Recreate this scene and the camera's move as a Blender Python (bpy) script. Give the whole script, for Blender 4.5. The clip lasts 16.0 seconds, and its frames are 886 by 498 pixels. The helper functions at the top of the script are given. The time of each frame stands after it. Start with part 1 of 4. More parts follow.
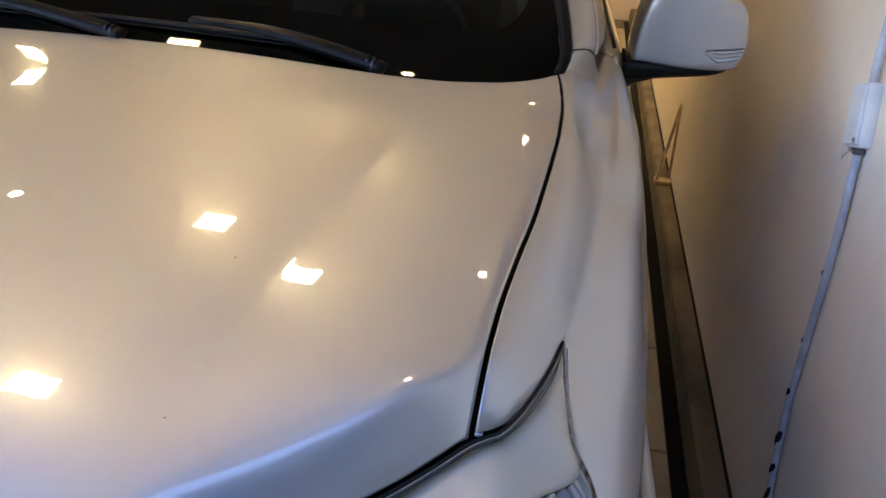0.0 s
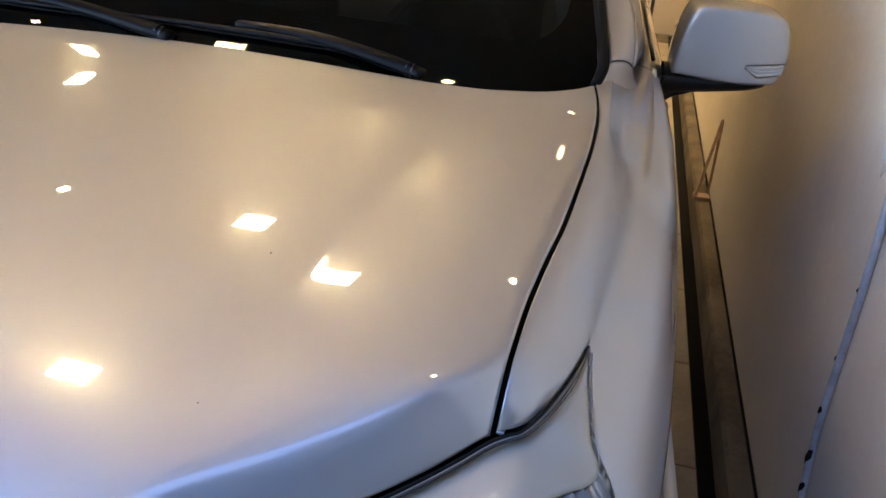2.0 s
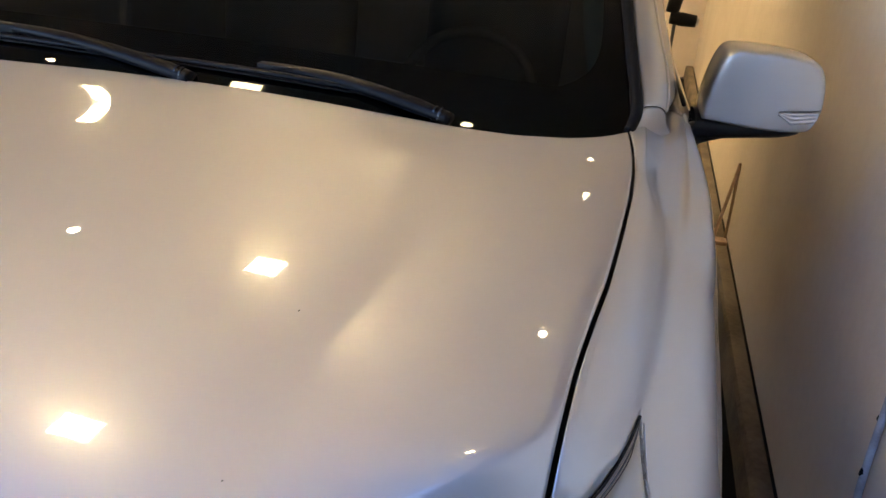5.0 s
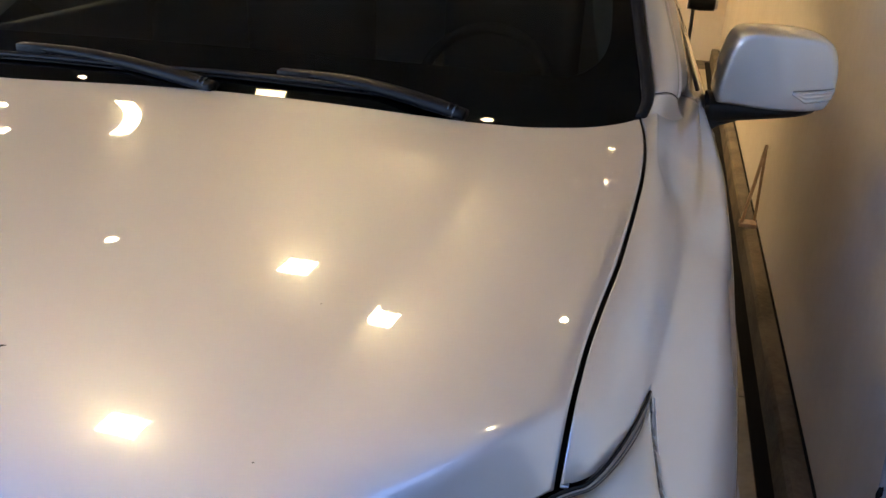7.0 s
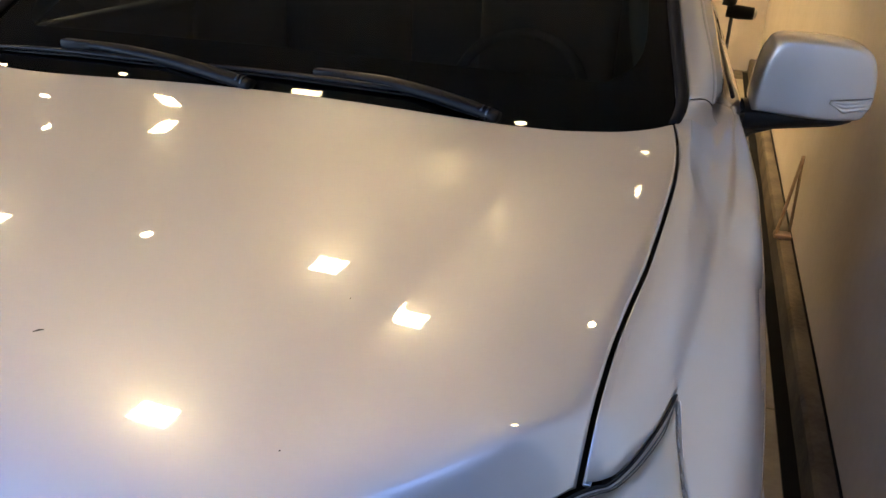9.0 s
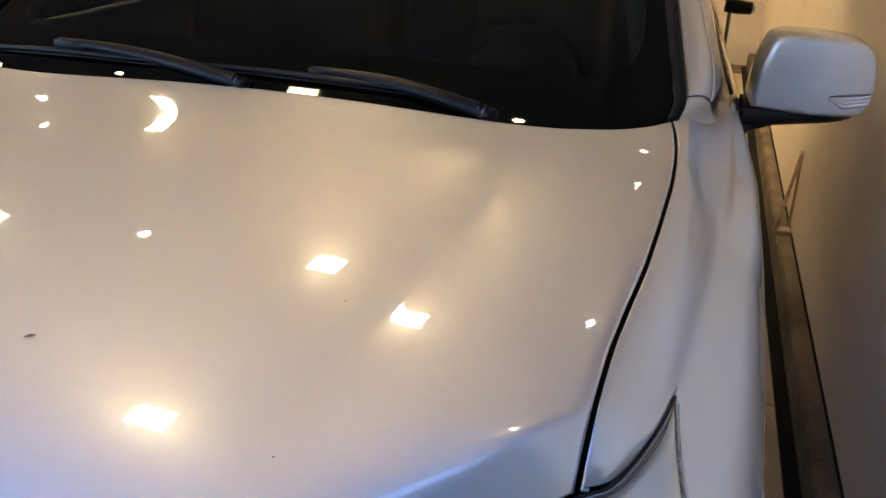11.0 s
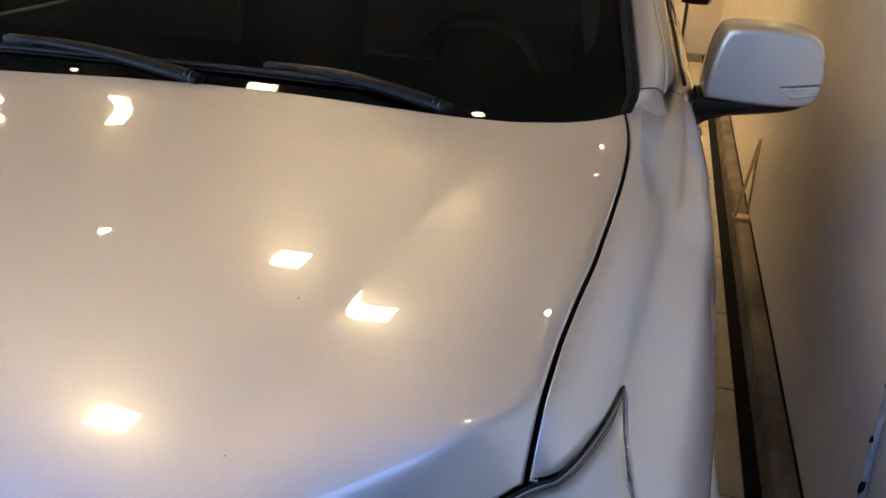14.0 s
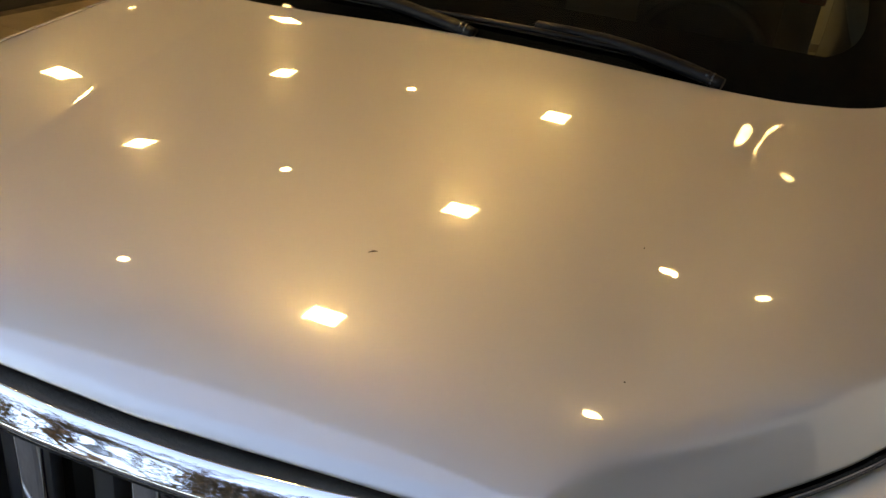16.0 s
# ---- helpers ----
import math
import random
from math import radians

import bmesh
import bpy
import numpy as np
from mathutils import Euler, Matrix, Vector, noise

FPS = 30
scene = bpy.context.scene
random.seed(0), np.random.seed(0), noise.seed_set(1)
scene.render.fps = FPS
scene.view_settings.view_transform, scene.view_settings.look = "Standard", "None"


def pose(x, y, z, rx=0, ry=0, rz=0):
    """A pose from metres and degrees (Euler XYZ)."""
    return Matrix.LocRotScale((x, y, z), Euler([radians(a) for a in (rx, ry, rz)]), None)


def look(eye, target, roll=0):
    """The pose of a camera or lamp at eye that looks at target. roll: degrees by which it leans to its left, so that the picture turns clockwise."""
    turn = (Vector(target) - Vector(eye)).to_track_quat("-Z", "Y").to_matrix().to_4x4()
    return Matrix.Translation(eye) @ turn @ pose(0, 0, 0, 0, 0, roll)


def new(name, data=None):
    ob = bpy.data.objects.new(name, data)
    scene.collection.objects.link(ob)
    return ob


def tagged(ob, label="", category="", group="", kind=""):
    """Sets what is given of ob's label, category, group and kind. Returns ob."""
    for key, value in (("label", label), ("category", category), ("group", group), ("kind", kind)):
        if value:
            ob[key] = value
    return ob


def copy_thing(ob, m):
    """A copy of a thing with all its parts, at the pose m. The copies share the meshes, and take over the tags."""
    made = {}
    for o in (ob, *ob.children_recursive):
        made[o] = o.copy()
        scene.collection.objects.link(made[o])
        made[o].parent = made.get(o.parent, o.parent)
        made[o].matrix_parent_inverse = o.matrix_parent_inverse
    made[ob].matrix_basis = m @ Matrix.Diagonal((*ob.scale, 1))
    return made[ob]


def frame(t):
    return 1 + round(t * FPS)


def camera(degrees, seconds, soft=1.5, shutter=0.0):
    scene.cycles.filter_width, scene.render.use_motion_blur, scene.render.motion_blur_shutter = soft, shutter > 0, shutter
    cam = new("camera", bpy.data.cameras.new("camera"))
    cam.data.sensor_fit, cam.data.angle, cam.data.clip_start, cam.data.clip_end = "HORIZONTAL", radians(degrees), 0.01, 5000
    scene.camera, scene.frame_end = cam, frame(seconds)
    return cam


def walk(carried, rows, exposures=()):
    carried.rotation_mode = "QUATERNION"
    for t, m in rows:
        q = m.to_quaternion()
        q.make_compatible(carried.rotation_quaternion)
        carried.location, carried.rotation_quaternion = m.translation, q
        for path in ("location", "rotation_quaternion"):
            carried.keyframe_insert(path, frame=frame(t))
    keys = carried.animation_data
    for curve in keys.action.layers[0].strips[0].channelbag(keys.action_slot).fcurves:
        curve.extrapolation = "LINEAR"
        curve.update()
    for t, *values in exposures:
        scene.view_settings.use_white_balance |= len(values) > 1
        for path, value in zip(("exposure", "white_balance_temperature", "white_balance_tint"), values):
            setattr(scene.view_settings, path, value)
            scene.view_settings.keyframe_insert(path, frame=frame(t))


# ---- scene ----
cam = camera(54.9, 16.0)
PATH = [
    (0, (0.755, -0.242, 1.657), (0.594, 1.544, 0.772), 5.0),
    (0.5, (0.756, -0.248, 1.658), (0.597, 1.551, 0.801), 5.1),
    (1, (0.771, -0.258, 1.655), (0.577, 1.543, 0.806), 5.1),
    (1.5, (0.756, -0.259, 1.652), (0.547, 1.532, 0.786), 5.6),
    (2, (0.767, -0.264, 1.658), (0.517, 1.519, 0.787), 5.6),
    (2.5, (0.773, -0.261, 1.661), (0.491, 1.528, 0.814), 5.9),
    (3, (0.76, -0.252, 1.659), (0.465, 1.554, 0.85), 6.6),
    (3.5, (0.745, -0.244, 1.648), (0.467, 1.589, 0.898), 6.6),
    (6, (0.708, -0.186, 1.65), (0.407, 1.609, 0.821), 4.8),
    (6.5, (0.72, -0.204, 1.654), (0.373, 1.581, 0.823), 3.0),
    (7, (0.748, -0.242, 1.662), (0.396, 1.554, 0.856), 2.5),
    (7.5, (0.756, -0.253, 1.665), (0.396, 1.544, 0.864), 2.8),
    (8, (0.766, -0.27, 1.665), (0.367, 1.523, 0.872), 2.9),
    (8.5, (0.763, -0.268, 1.661), (0.348, 1.521, 0.87), 3.2),
    (9, (0.753, -0.253, 1.657), (0.329, 1.531, 0.86), 3.0),
    (11.5, (0.754, -0.239, 1.66), (0.333, 1.542, 0.854), 2.7),
    (12, (0.744, -0.244, 1.661), (0.32, 1.538, 0.859), 3.1),
    (12.5, (0.739, -0.24, 1.657), (0.323, 1.545, 0.855), 3.3),
    (13, (0.75, -0.241, 1.656), (0.369, 1.544, 0.84), 3.2),
    (13.5, (0.771, -0.244, 1.66), (0.439, 1.55, 0.841), 3.1),
    (14, (0.775, -0.24, 1.669), (0.428, 1.549, 0.846), 2.8),
    (14.5, (0.78, -0.195, 1.668), (0.31, 1.532, 0.772), 1.94),
    (14.8, (0.806, -0.219, 1.672), (0.252, 1.478, 0.771), 1.05),
    (15, (0.808, -0.265, 1.662), (0.243, 1.435, 0.772), 1.46),
    (15.2, (0.782, -0.285, 1.652), (0.22, 1.419, 0.768), 1.8),
    (15.4, (0.715, -0.321, 1.648), (0.172, 1.387, 0.759), 2.86),
    (15.5, (0.658, -0.343, 1.645), (0.117, 1.364, 0.756), 3.35),
    (15.6, (0.614, -0.361, 1.64), (0.075, 1.348, 0.752), 3.94),
    (15.8, (0.54, -0.398, 1.653), (0.016, 1.306, 0.747), 5.13),
    (16.0, (0.47, -0.406, 1.651), (-0.034, 1.269, 0.766), 6.72),
]
walk(cam, [(t, look(eye, target, roll)) for t, eye, target, roll in PATH],
     exposures=[(0.0, 2.06, 7500, 10), (6.0, 2.14, 7150, 10), (14.3, 2.12, 7150, 10), (15.0, 1.95, 7600, 10), (15.3, 1.87, 8500, 10), (15.7, 1.71, 11500, 9), (16.0, 1.63, 15000, 8)])

# ---- world and light ----
world = bpy.data.worlds.new("world")
scene.world = world
world.use_nodes = True
wn = world.node_tree
sky = wn.nodes.new("ShaderNodeTexSky")
sky.sky_type = "NISHITA"
sky.sun_disc = False
sky.sun_elevation = radians(14)
sky.sun_rotation = radians(20)
sky.dust_density = 0.7
sky.ozone_density = 5.0
# a violet evening cast on the clear sky
cast = wn.nodes.new("ShaderNodeVectorMath")
cast.operation = "MULTIPLY"
cast.inputs[1].default_value = (1.19, 0.96, 1.05)
wn.links.new(sky.outputs["Color"], cast.inputs[0])
wn.links.new(cast.outputs["Vector"], wn.nodes["Background"].inputs["Color"])
wn.nodes["Background"].inputs["Strength"].default_value = 0.55
sun_data = bpy.data.lights.new("sun", "SUN")
sun_data.energy = 0.3
sun_data.angle = radians(12)
sun_data.color = (1.0, 0.95, 0.88)
sun = new("sun", sun_data)
sun.matrix_world = look((2.0, 12.0, 4.0), (0, 0, 0))
LAMP = 31.0          # radiance of the ceiling downlights
WARM = (0.980, 0.749, 0.410)

# ---- materials ----


def mat(name, color=(0.5, 0.5, 0.5), rough=0.5, metal=0.0, **more):
    m = bpy.data.materials.new(name)
    m.use_nodes = True
    b = m.node_tree.nodes["Principled BSDF"]
    b.inputs["Base Color"].default_value = (*color, 1)
    b.inputs["Roughness"].default_value = rough
    b.inputs["Metallic"].default_value = metal
    for key, value in more.items():
        b.inputs[key.replace("_", " ")].default_value = value
    return m


def worn(m, color, other, scale, amount=1.0, detail=6.0, bump=0.0, bump_scale=None, rough=None):
    """Mix two colours by noise at two scales, with fine relief."""
    nt = m.node_tree
    b = nt.nodes["Principled BSDF"]
    tc = nt.nodes.new("ShaderNodeTexCoord")
    big = nt.nodes.new("ShaderNodeTexNoise")
    big.inputs["Scale"].default_value = scale
    big.inputs["Detail"].default_value = detail
    small = nt.nodes.new("ShaderNodeTexNoise")
    small.inputs["Scale"].default_value = scale * 14
    small.inputs["Detail"].default_value = 4.0
    add = nt.nodes.new("ShaderNodeMath")
    add.operation = "MULTIPLY_ADD"
    add.inputs[1].default_value = 0.35
    ramp = nt.nodes.new("ShaderNodeValToRGB")
    ramp.color_ramp.elements[0].position = 0.5 - 0.14 / max(amount, 0.05) * 0.7 + 0.1
    ramp.color_ramp.elements[1].position = 0.5 + 0.14 / max(amount, 0.05) * 0.7 + 0.22
    ramp.color_ramp.elements[0].color = (*color, 1)
    ramp.color_ramp.elements[1].color = (*other, 1)
    for node in (big, small):
        nt.links.new(tc.outputs["Object"], node.inputs["Vector"])
    nt.links.new(small.outputs["Fac"], add.inputs[0])
    nt.links.new(big.outputs["Fac"], add.inputs[2])
    nt.links.new(add.outputs[0], ramp.inputs["Fac"])
    nt.links.new(ramp.outputs["Color"], b.inputs["Base Color"])
    if bump:
        fine = nt.nodes.new("ShaderNodeTexNoise")
        fine.inputs["Scale"].default_value = bump_scale or scale * 30
        fine.inputs["Detail"].default_value = 5.0
        bn = nt.nodes.new("ShaderNodeBump")
        bn.inputs["Strength"].default_value = bump
        bn.inputs["Distance"].default_value = 0.004
        nt.links.new(tc.outputs["Object"], fine.inputs["Vector"])
        nt.links.new(fine.outputs["Fac"], bn.inputs["Height"])
        nt.links.new(bn.outputs["Normal"], b.inputs["Normal"])
    if rough:
        mr = nt.nodes.new("ShaderNodeMapRange")
        mr.inputs["To Min"].default_value, mr.inputs["To Max"].default_value = rough
        nt.links.new(big.outputs["Fac"], mr.inputs["Value"])
        nt.links.new(mr.outputs["Result"], b.inputs["Roughness"])
    return m


def paint_material():
    """Champagne silver: metal flake under clear lacquer, with a thin film of dust."""
    m = mat("silver_paint", (0.53, 0.525, 0.52), 0.48, 0.85, Coat_Weight=1.0, Coat_Roughness=0.012, Coat_IOR=1.85)
    nt = m.node_tree
    b = nt.nodes["Principled BSDF"]
    tc = nt.nodes.new("ShaderNodeTexCoord")
    flake = nt.nodes.new("ShaderNodeTexVoronoi")
    flake.inputs["Scale"].default_value = 1400
    dust = nt.nodes.new("ShaderNodeTexNoise")
    dust.inputs["Scale"].default_value = 3.0
    dust.inputs["Detail"].default_value = 8.0
    ramp = nt.nodes.new("ShaderNodeValToRGB")
    ramp.color_ramp.elements[0].color = (0.515, 0.507, 0.503, 1)
    ramp.color_ramp.elements[1].color = (0.56, 0.552, 0.546, 1)
    bn = nt.nodes.new("ShaderNodeBump")
    bn.inputs["Strength"].default_value = 0.05
    bn.inputs["Distance"].default_value = 0.0004
    mr = nt.nodes.new("ShaderNodeMapRange")
    mr.inputs["To Min"].default_value, mr.inputs["To Max"].default_value = 0.006, 0.03
    for node in (flake, dust):
        nt.links.new(tc.outputs["Object"], node.inputs["Vector"])
    nt.links.new(dust.outputs["Fac"], ramp.inputs["Fac"])
    nt.links.new(ramp.outputs["Color"], b.inputs["Base Color"])
    nt.links.new(flake.outputs["Distance"], bn.inputs["Height"])
    nt.links.new(bn.outputs["Normal"], b.inputs["Normal"])
    nt.links.new(dust.outputs["Fac"], mr.inputs["Value"])
    nt.links.new(mr.outputs["Result"], b.inputs["Coat Roughness"])
    haze = nt.nodes.new("ShaderNodeBsdfGlossy")
    haze.inputs["Roughness"].default_value = 0.17
    mix = nt.nodes.new("ShaderNodeMixShader")
    mix.inputs[0].default_value = 0.035
    nt.links.new(b.outputs[0], mix.inputs[1])
    nt.links.new(haze.outputs[0], mix.inputs[2])
    nt.links.new(mix.outputs[0], nt.nodes["Material Output"].inputs["Surface"])
    return m


def glow_material(name, color, strength):
    m = bpy.data.materials.new(name)
    m.use_nodes = True
    nt = m.node_tree
    nt.nodes.remove(nt.nodes["Principled BSDF"])
    e = nt.nodes.new("ShaderNodeEmission")
    e.inputs["Color"].default_value = (*color, 1)
    e.inputs["Strength"].default_value = strength
    nt.links.new(e.outputs[0], nt.nodes["Material Output"].inputs["Surface"])
    return m


def sheet_glass(name, tint, gloss_rough=0.0):
    """Thin glass: tinted see-through, with a mirror sheen by Fresnel."""
    m = bpy.data.materials.new(name)
    m.use_nodes = True
    nt = m.node_tree
    nt.nodes.remove(nt.nodes["Principled BSDF"])
    tr = nt.nodes.new("ShaderNodeBsdfTransparent")
    tr.inputs["Color"].default_value = (*tint, 1)
    gl = nt.nodes.new("ShaderNodeBsdfGlossy")
    gl.inputs["Roughness"].default_value = gloss_rough
    fr = nt.nodes.new("ShaderNodeFresnel")
    fr.inputs["IOR"].default_value = 1.35
    mix = nt.nodes.new("ShaderNodeMixShader")
    nt.links.new(fr.outputs[0], mix.inputs[0])
    nt.links.new(tr.outputs[0], mix.inputs[1])
    nt.links.new(gl.outputs[0], mix.inputs[2])
    nt.links.new(mix.outputs[0], nt.nodes["Material Output"].inputs["Surface"])
    return m


PAINT = paint_material()
CHROME = mat("chrome", (0.82, 0.82, 0.83), 0.04, 1.0)
SATIN = mat("satin_silver", (0.55, 0.55, 0.56), 0.3, 0.9)
BLACK_GLOSS = mat("black_gloss_plastic", (0.012, 0.012, 0.014), 0.08)
BLACK = worn(mat("black_plastic", (0.012, 0.012, 0.013), 0.4, Specular_IOR_Level=0.25), (0.010, 0.0105, 0.012), (0.018, 0.0185, 0.02), 9, bump=0.15, bump_scale=700)
WIPER = worn(mat("wiper_black", (0.01, 0.01, 0.011), 0.3, Specular_IOR_Level=0.12), (0.003, 0.0032, 0.004), (0.006, 0.0065, 0.008), 12, bump=0.1, bump_scale=500)
RUBBER = mat("rubber", (0.008, 0.008, 0.008), 0.55, Specular_IOR_Level=0.2)
SCREEN_RUBBER = mat("screen_rubber", (0.007, 0.007, 0.008), 0.5, Specular_IOR_Level=0.06)
TYRE = worn(mat("tyre_rubber", (0.025, 0.025, 0.025), 0.8), (0.02, 0.02, 0.02), (0.045, 0.042, 0.038), 8, bump=0.3)
GLASS = sheet_glass("windscreen_glass", (0.12, 0.15, 0.147))
SIDE_GLASS = sheet_glass("privacy_glass", (0.10, 0.11, 0.11))
LENS = sheet_glass("lamp_lens", (0.93, 0.94, 0.95))
FRIT = mat("frit_black", (0.006, 0.006, 0.007), 0.06)
REFLECTOR = mat("reflector", (0.86, 0.87, 0.88), 0.12, 1.0)
AMBER = mat("amber_plastic", (0.55, 0.35, 0.22), 0.2)
TRIM_IN = worn(mat("dashboard_plastic", (0.03, 0.03, 0.032), 0.6), (0.02, 0.02, 0.022), (0.035, 0.034, 0.033), 6, bump=0.2, bump_scale=400)
LEATHER = worn(mat("seat_leather", (0.09, 0.085, 0.075), 0.5), (0.055, 0.052, 0.047), (0.08, 0.075, 0.066), 5, bump=0.2, bump_scale=120)
LINER = mat("pillar_liner", (0.50, 0.56, 0.52), 0.7)
MIRROR = mat("mirror_glass", (0.8, 0.8, 0.8), 0.0, 1.0)
DISC = mat("brake_steel", (0.35, 0.34, 0.33), 0.35, 1.0)
WALL = worn(mat("wall_plaster", (0.7, 0.66, 0.6), 0.75), (0.74, 0.64, 0.52), (0.81, 0.715, 0.60), 1.6, bump=0.25, bump_scale=60)
DARK_WALL = worn(mat("charcoal_paint", (0.03, 0.03, 0.032), 0.7), (0.022, 0.022, 0.024), (0.036, 0.035, 0.036), 1.4, bump=0.2, bump_scale=60)
SKY_BLOCK = worn(mat("sky_block_plaster", (0.2, 0.19, 0.18), 0.85), (0.15, 0.145, 0.14), (0.25, 0.24, 0.225), 1.2, bump=0.4, bump_scale=50)
CEIL = worn(mat("ceiling_paint", (0.74, 0.70, 0.62), 0.8), (0.68, 0.635, 0.555), (0.74, 0.70, 0.625), 1.0, bump=0.1, bump_scale=40)
CONCRETE = worn(mat("kerb_concrete", (0.2, 0.16, 0.12), 0.85), (0.075, 0.057, 0.04), (0.17, 0.13, 0.09), 4, bump=0.6, bump_scale=80)
TILE = worn(mat("floor_tile", (0.5, 0.42, 0.3), 0.45), (0.30, 0.245, 0.18), (0.42, 0.35, 0.26), 3, bump=0.2, bump_scale=90, rough=(0.25, 0.6))
GROUT = worn(mat("grout", (0.12, 0.1, 0.08), 0.9), (0.09, 0.075, 0.06), (0.16, 0.13, 0.1), 12)
PAVING = worn(mat("driveway_concrete", (0.3, 0.29, 0.27), 0.85), (0.09, 0.086, 0.08), (0.15, 0.145, 0.135), 0.8, bump=0.5, bump_scale=40)
CONDUIT = worn(mat("conduit_paint", (0.50, 0.54, 0.60), 0.45), (0.36, 0.38, 0.42), (0.52, 0.55, 0.60), 14, amount=1.2, bump=0.3, bump_scale=120)
BOX = worn(mat("box_plastic", (0.68, 0.69, 0.7), 0.4), (0.6, 0.61, 0.63), (0.72, 0.73, 0.74), 14)
PATCH = worn(mat("bare_plaster", (0.6, 0.55, 0.48), 0.9), (0.60, 0.53, 0.45), (0.76, 0.69, 0.60), 25, bump=0.8, bump_scale=120)
NEAR_BLACK = mat("near_black", (0.012, 0.011, 0.011), 0.9, Specular_IOR_Level=0.1)
STICK = worn(mat("raw_stick", (0.3, 0.17, 0.12), 0.7), (0.34, 0.22, 0.15), (0.46, 0.32, 0.22), 20, bump=0.3)
BARK = worn(mat("bark", (0.09, 0.07, 0.05), 0.9), (0.03, 0.025, 0.021), (0.06, 0.05, 0.04), 6, bump=0.8)
LEAF = worn(mat("leaf", (0.05, 0.09, 0.03), 0.55), (0.011, 0.014, 0.014), (0.020, 0.024, 0.023), 3)
PANEL_GLOW = glow_material("panel_glow", WARM, LAMP)
SPOT_GLOW = glow_material("spot_glow", (0.980, 0.781, 0.450), LAMP * 1.0)
FILL_CAN_GLOW = glow_material("fill_can_glow", (0.985, 0.77, 0.45), LAMP * 48.0)

SHROUD = worn(mat("shroud_plastic", (0.09, 0.08, 0.07), 0.45), (0.075, 0.067, 0.058), (0.11, 0.10, 0.088), 9, bump=0.2, bump_scale=300)
DULL = mat("dull_grey", (0.12, 0.12, 0.125), 0.35, 0.5)
BLACK_COWL = worn(mat("cowl_black", (0.02, 0.018, 0.016), 0.14), (0.014, 0.0125, 0.011), (0.030, 0.027, 0.023), 12, bump=0.05, bump_scale=300)
TAIL = mat("tail_red", (0.35, 0.01, 0.01), 0.15)

# ---- mesh helpers ----


def mesh_object(name, verts, faces, material, parent=None, label="", smooth=True):
    me = bpy.data.meshes.new(name)
    me.from_pydata([tuple(v) for v in verts], [], faces)
    me.update()
    me.materials.append(material)
    if smooth:
        me.polygons.foreach_set("use_smooth", [True] * len(me.polygons))
    ob = new(name, me)
    ob.parent = parent
    if label:
        tagged(ob, label)
    return ob


def part(name, bm, material, parent=None, label="", smooth=False, sharp=35):
    me = bpy.data.meshes.new(name)
    bm.normal_update()
    bm.to_mesh(me)
    bm.free()
    me.materials.append(material)
    if smooth:
        me.polygons.foreach_set("use_smooth", [True] * len(me.polygons))
        me.set_sharp_from_angle(angle=radians(sharp))
    ob = new(name, me)
    ob.parent = parent
    if label:
        tagged(ob, label)
    return ob


def sheet(name, fn, nu, nv, material, parent=None, label="", out=(0, 0, 1), thick=0.0):
    """A curved panel from fn(u, v), u and v from 0 to 1, with its outer side towards out."""
    verts = [Vector(fn(i / nu, j / nv)) for j in range(nv + 1) for i in range(nu + 1)]
    w = nu + 1
    faces = [(j * w + i, j * w + i + 1, (j + 1) * w + i + 1, (j + 1) * w + i) for j in range(nv) for i in range(nu)]
    total = Vector((0, 0, 0))
    for a, b, c, d in faces:
        total += (verts[c] - verts[a]).cross(verts[d] - verts[b])
    if total.dot(Vector(out)) < 0:
        faces = [f[::-1] for f in faces]
    ob = mesh_object(name, verts, faces, material, parent, label)
    if thick:
        s = ob.modifiers.new("thickness", "SOLIDIFY")
        s.thickness, s.offset = thick, -1.0
    return ob


def box(bm, lo, hi, bevel=0.0, seg=2):
    m = Matrix.Translation([(a + b) / 2 for a, b in zip(lo, hi)]) @ Matrix.Diagonal([b - a for a, b in zip(lo, hi)] + [1])
    r = bmesh.ops.create_cube(bm, size=1, matrix=m)
    if bevel:
        edges = list({e for v in r["verts"] for e in v.link_edges})
        bmesh.ops.bevel(bm, geom=edges, offset=bevel, segments=seg, affect="EDGES", profile=0.5)
    return r


def box_part(name, lo, hi, material, parent=None, label="", bevel=0.004):
    bm = bmesh.new()
    box(bm, lo, hi, bevel)
    return part(name, bm, material, parent, label, smooth=bevel > 0)


def spline(points, n):
    """n + 1 points along a smooth curve through the given ones."""
    p = [np.array(q, float) for q in points]
    p = [2 * p[0] - p[1]] + p + [2 * p[-1] - p[-2]]
    out = []
    for k in range(n + 1):
        s = k / n * (len(p) - 3)
        i = min(int(s), len(p) - 4)
        t = s - i
        a, b, c, d = p[i:i + 4]
        out.append(0.5 * (2 * b + (c - a) * t + (2 * a - 5 * b + 4 * c - d) * t * t + (3 * b - a - 3 * c + d) * t ** 3))
    return out


def along(points, t):
    """One point of that curve, t from 0 to 1; rows of plain numbers."""
    m = len(points) - 1
    i = min(int(t * m), m - 1)
    f = t * m - i
    b, c = points[i], points[i + 1]
    a = points[i - 1] if i else [2 * p - q for p, q in zip(b, c)]
    d = points[i + 2] if i + 2 <= m else [2 * q - p for p, q in zip(b, c)]
    return [0.5 * (2 * q + (r - p) * f + (2 * p - 5 * q + 4 * r - w) * f * f + (3 * q - p - 3 * r + w) * f ** 3) for p, q, r, w in zip(a, b, c, d)]


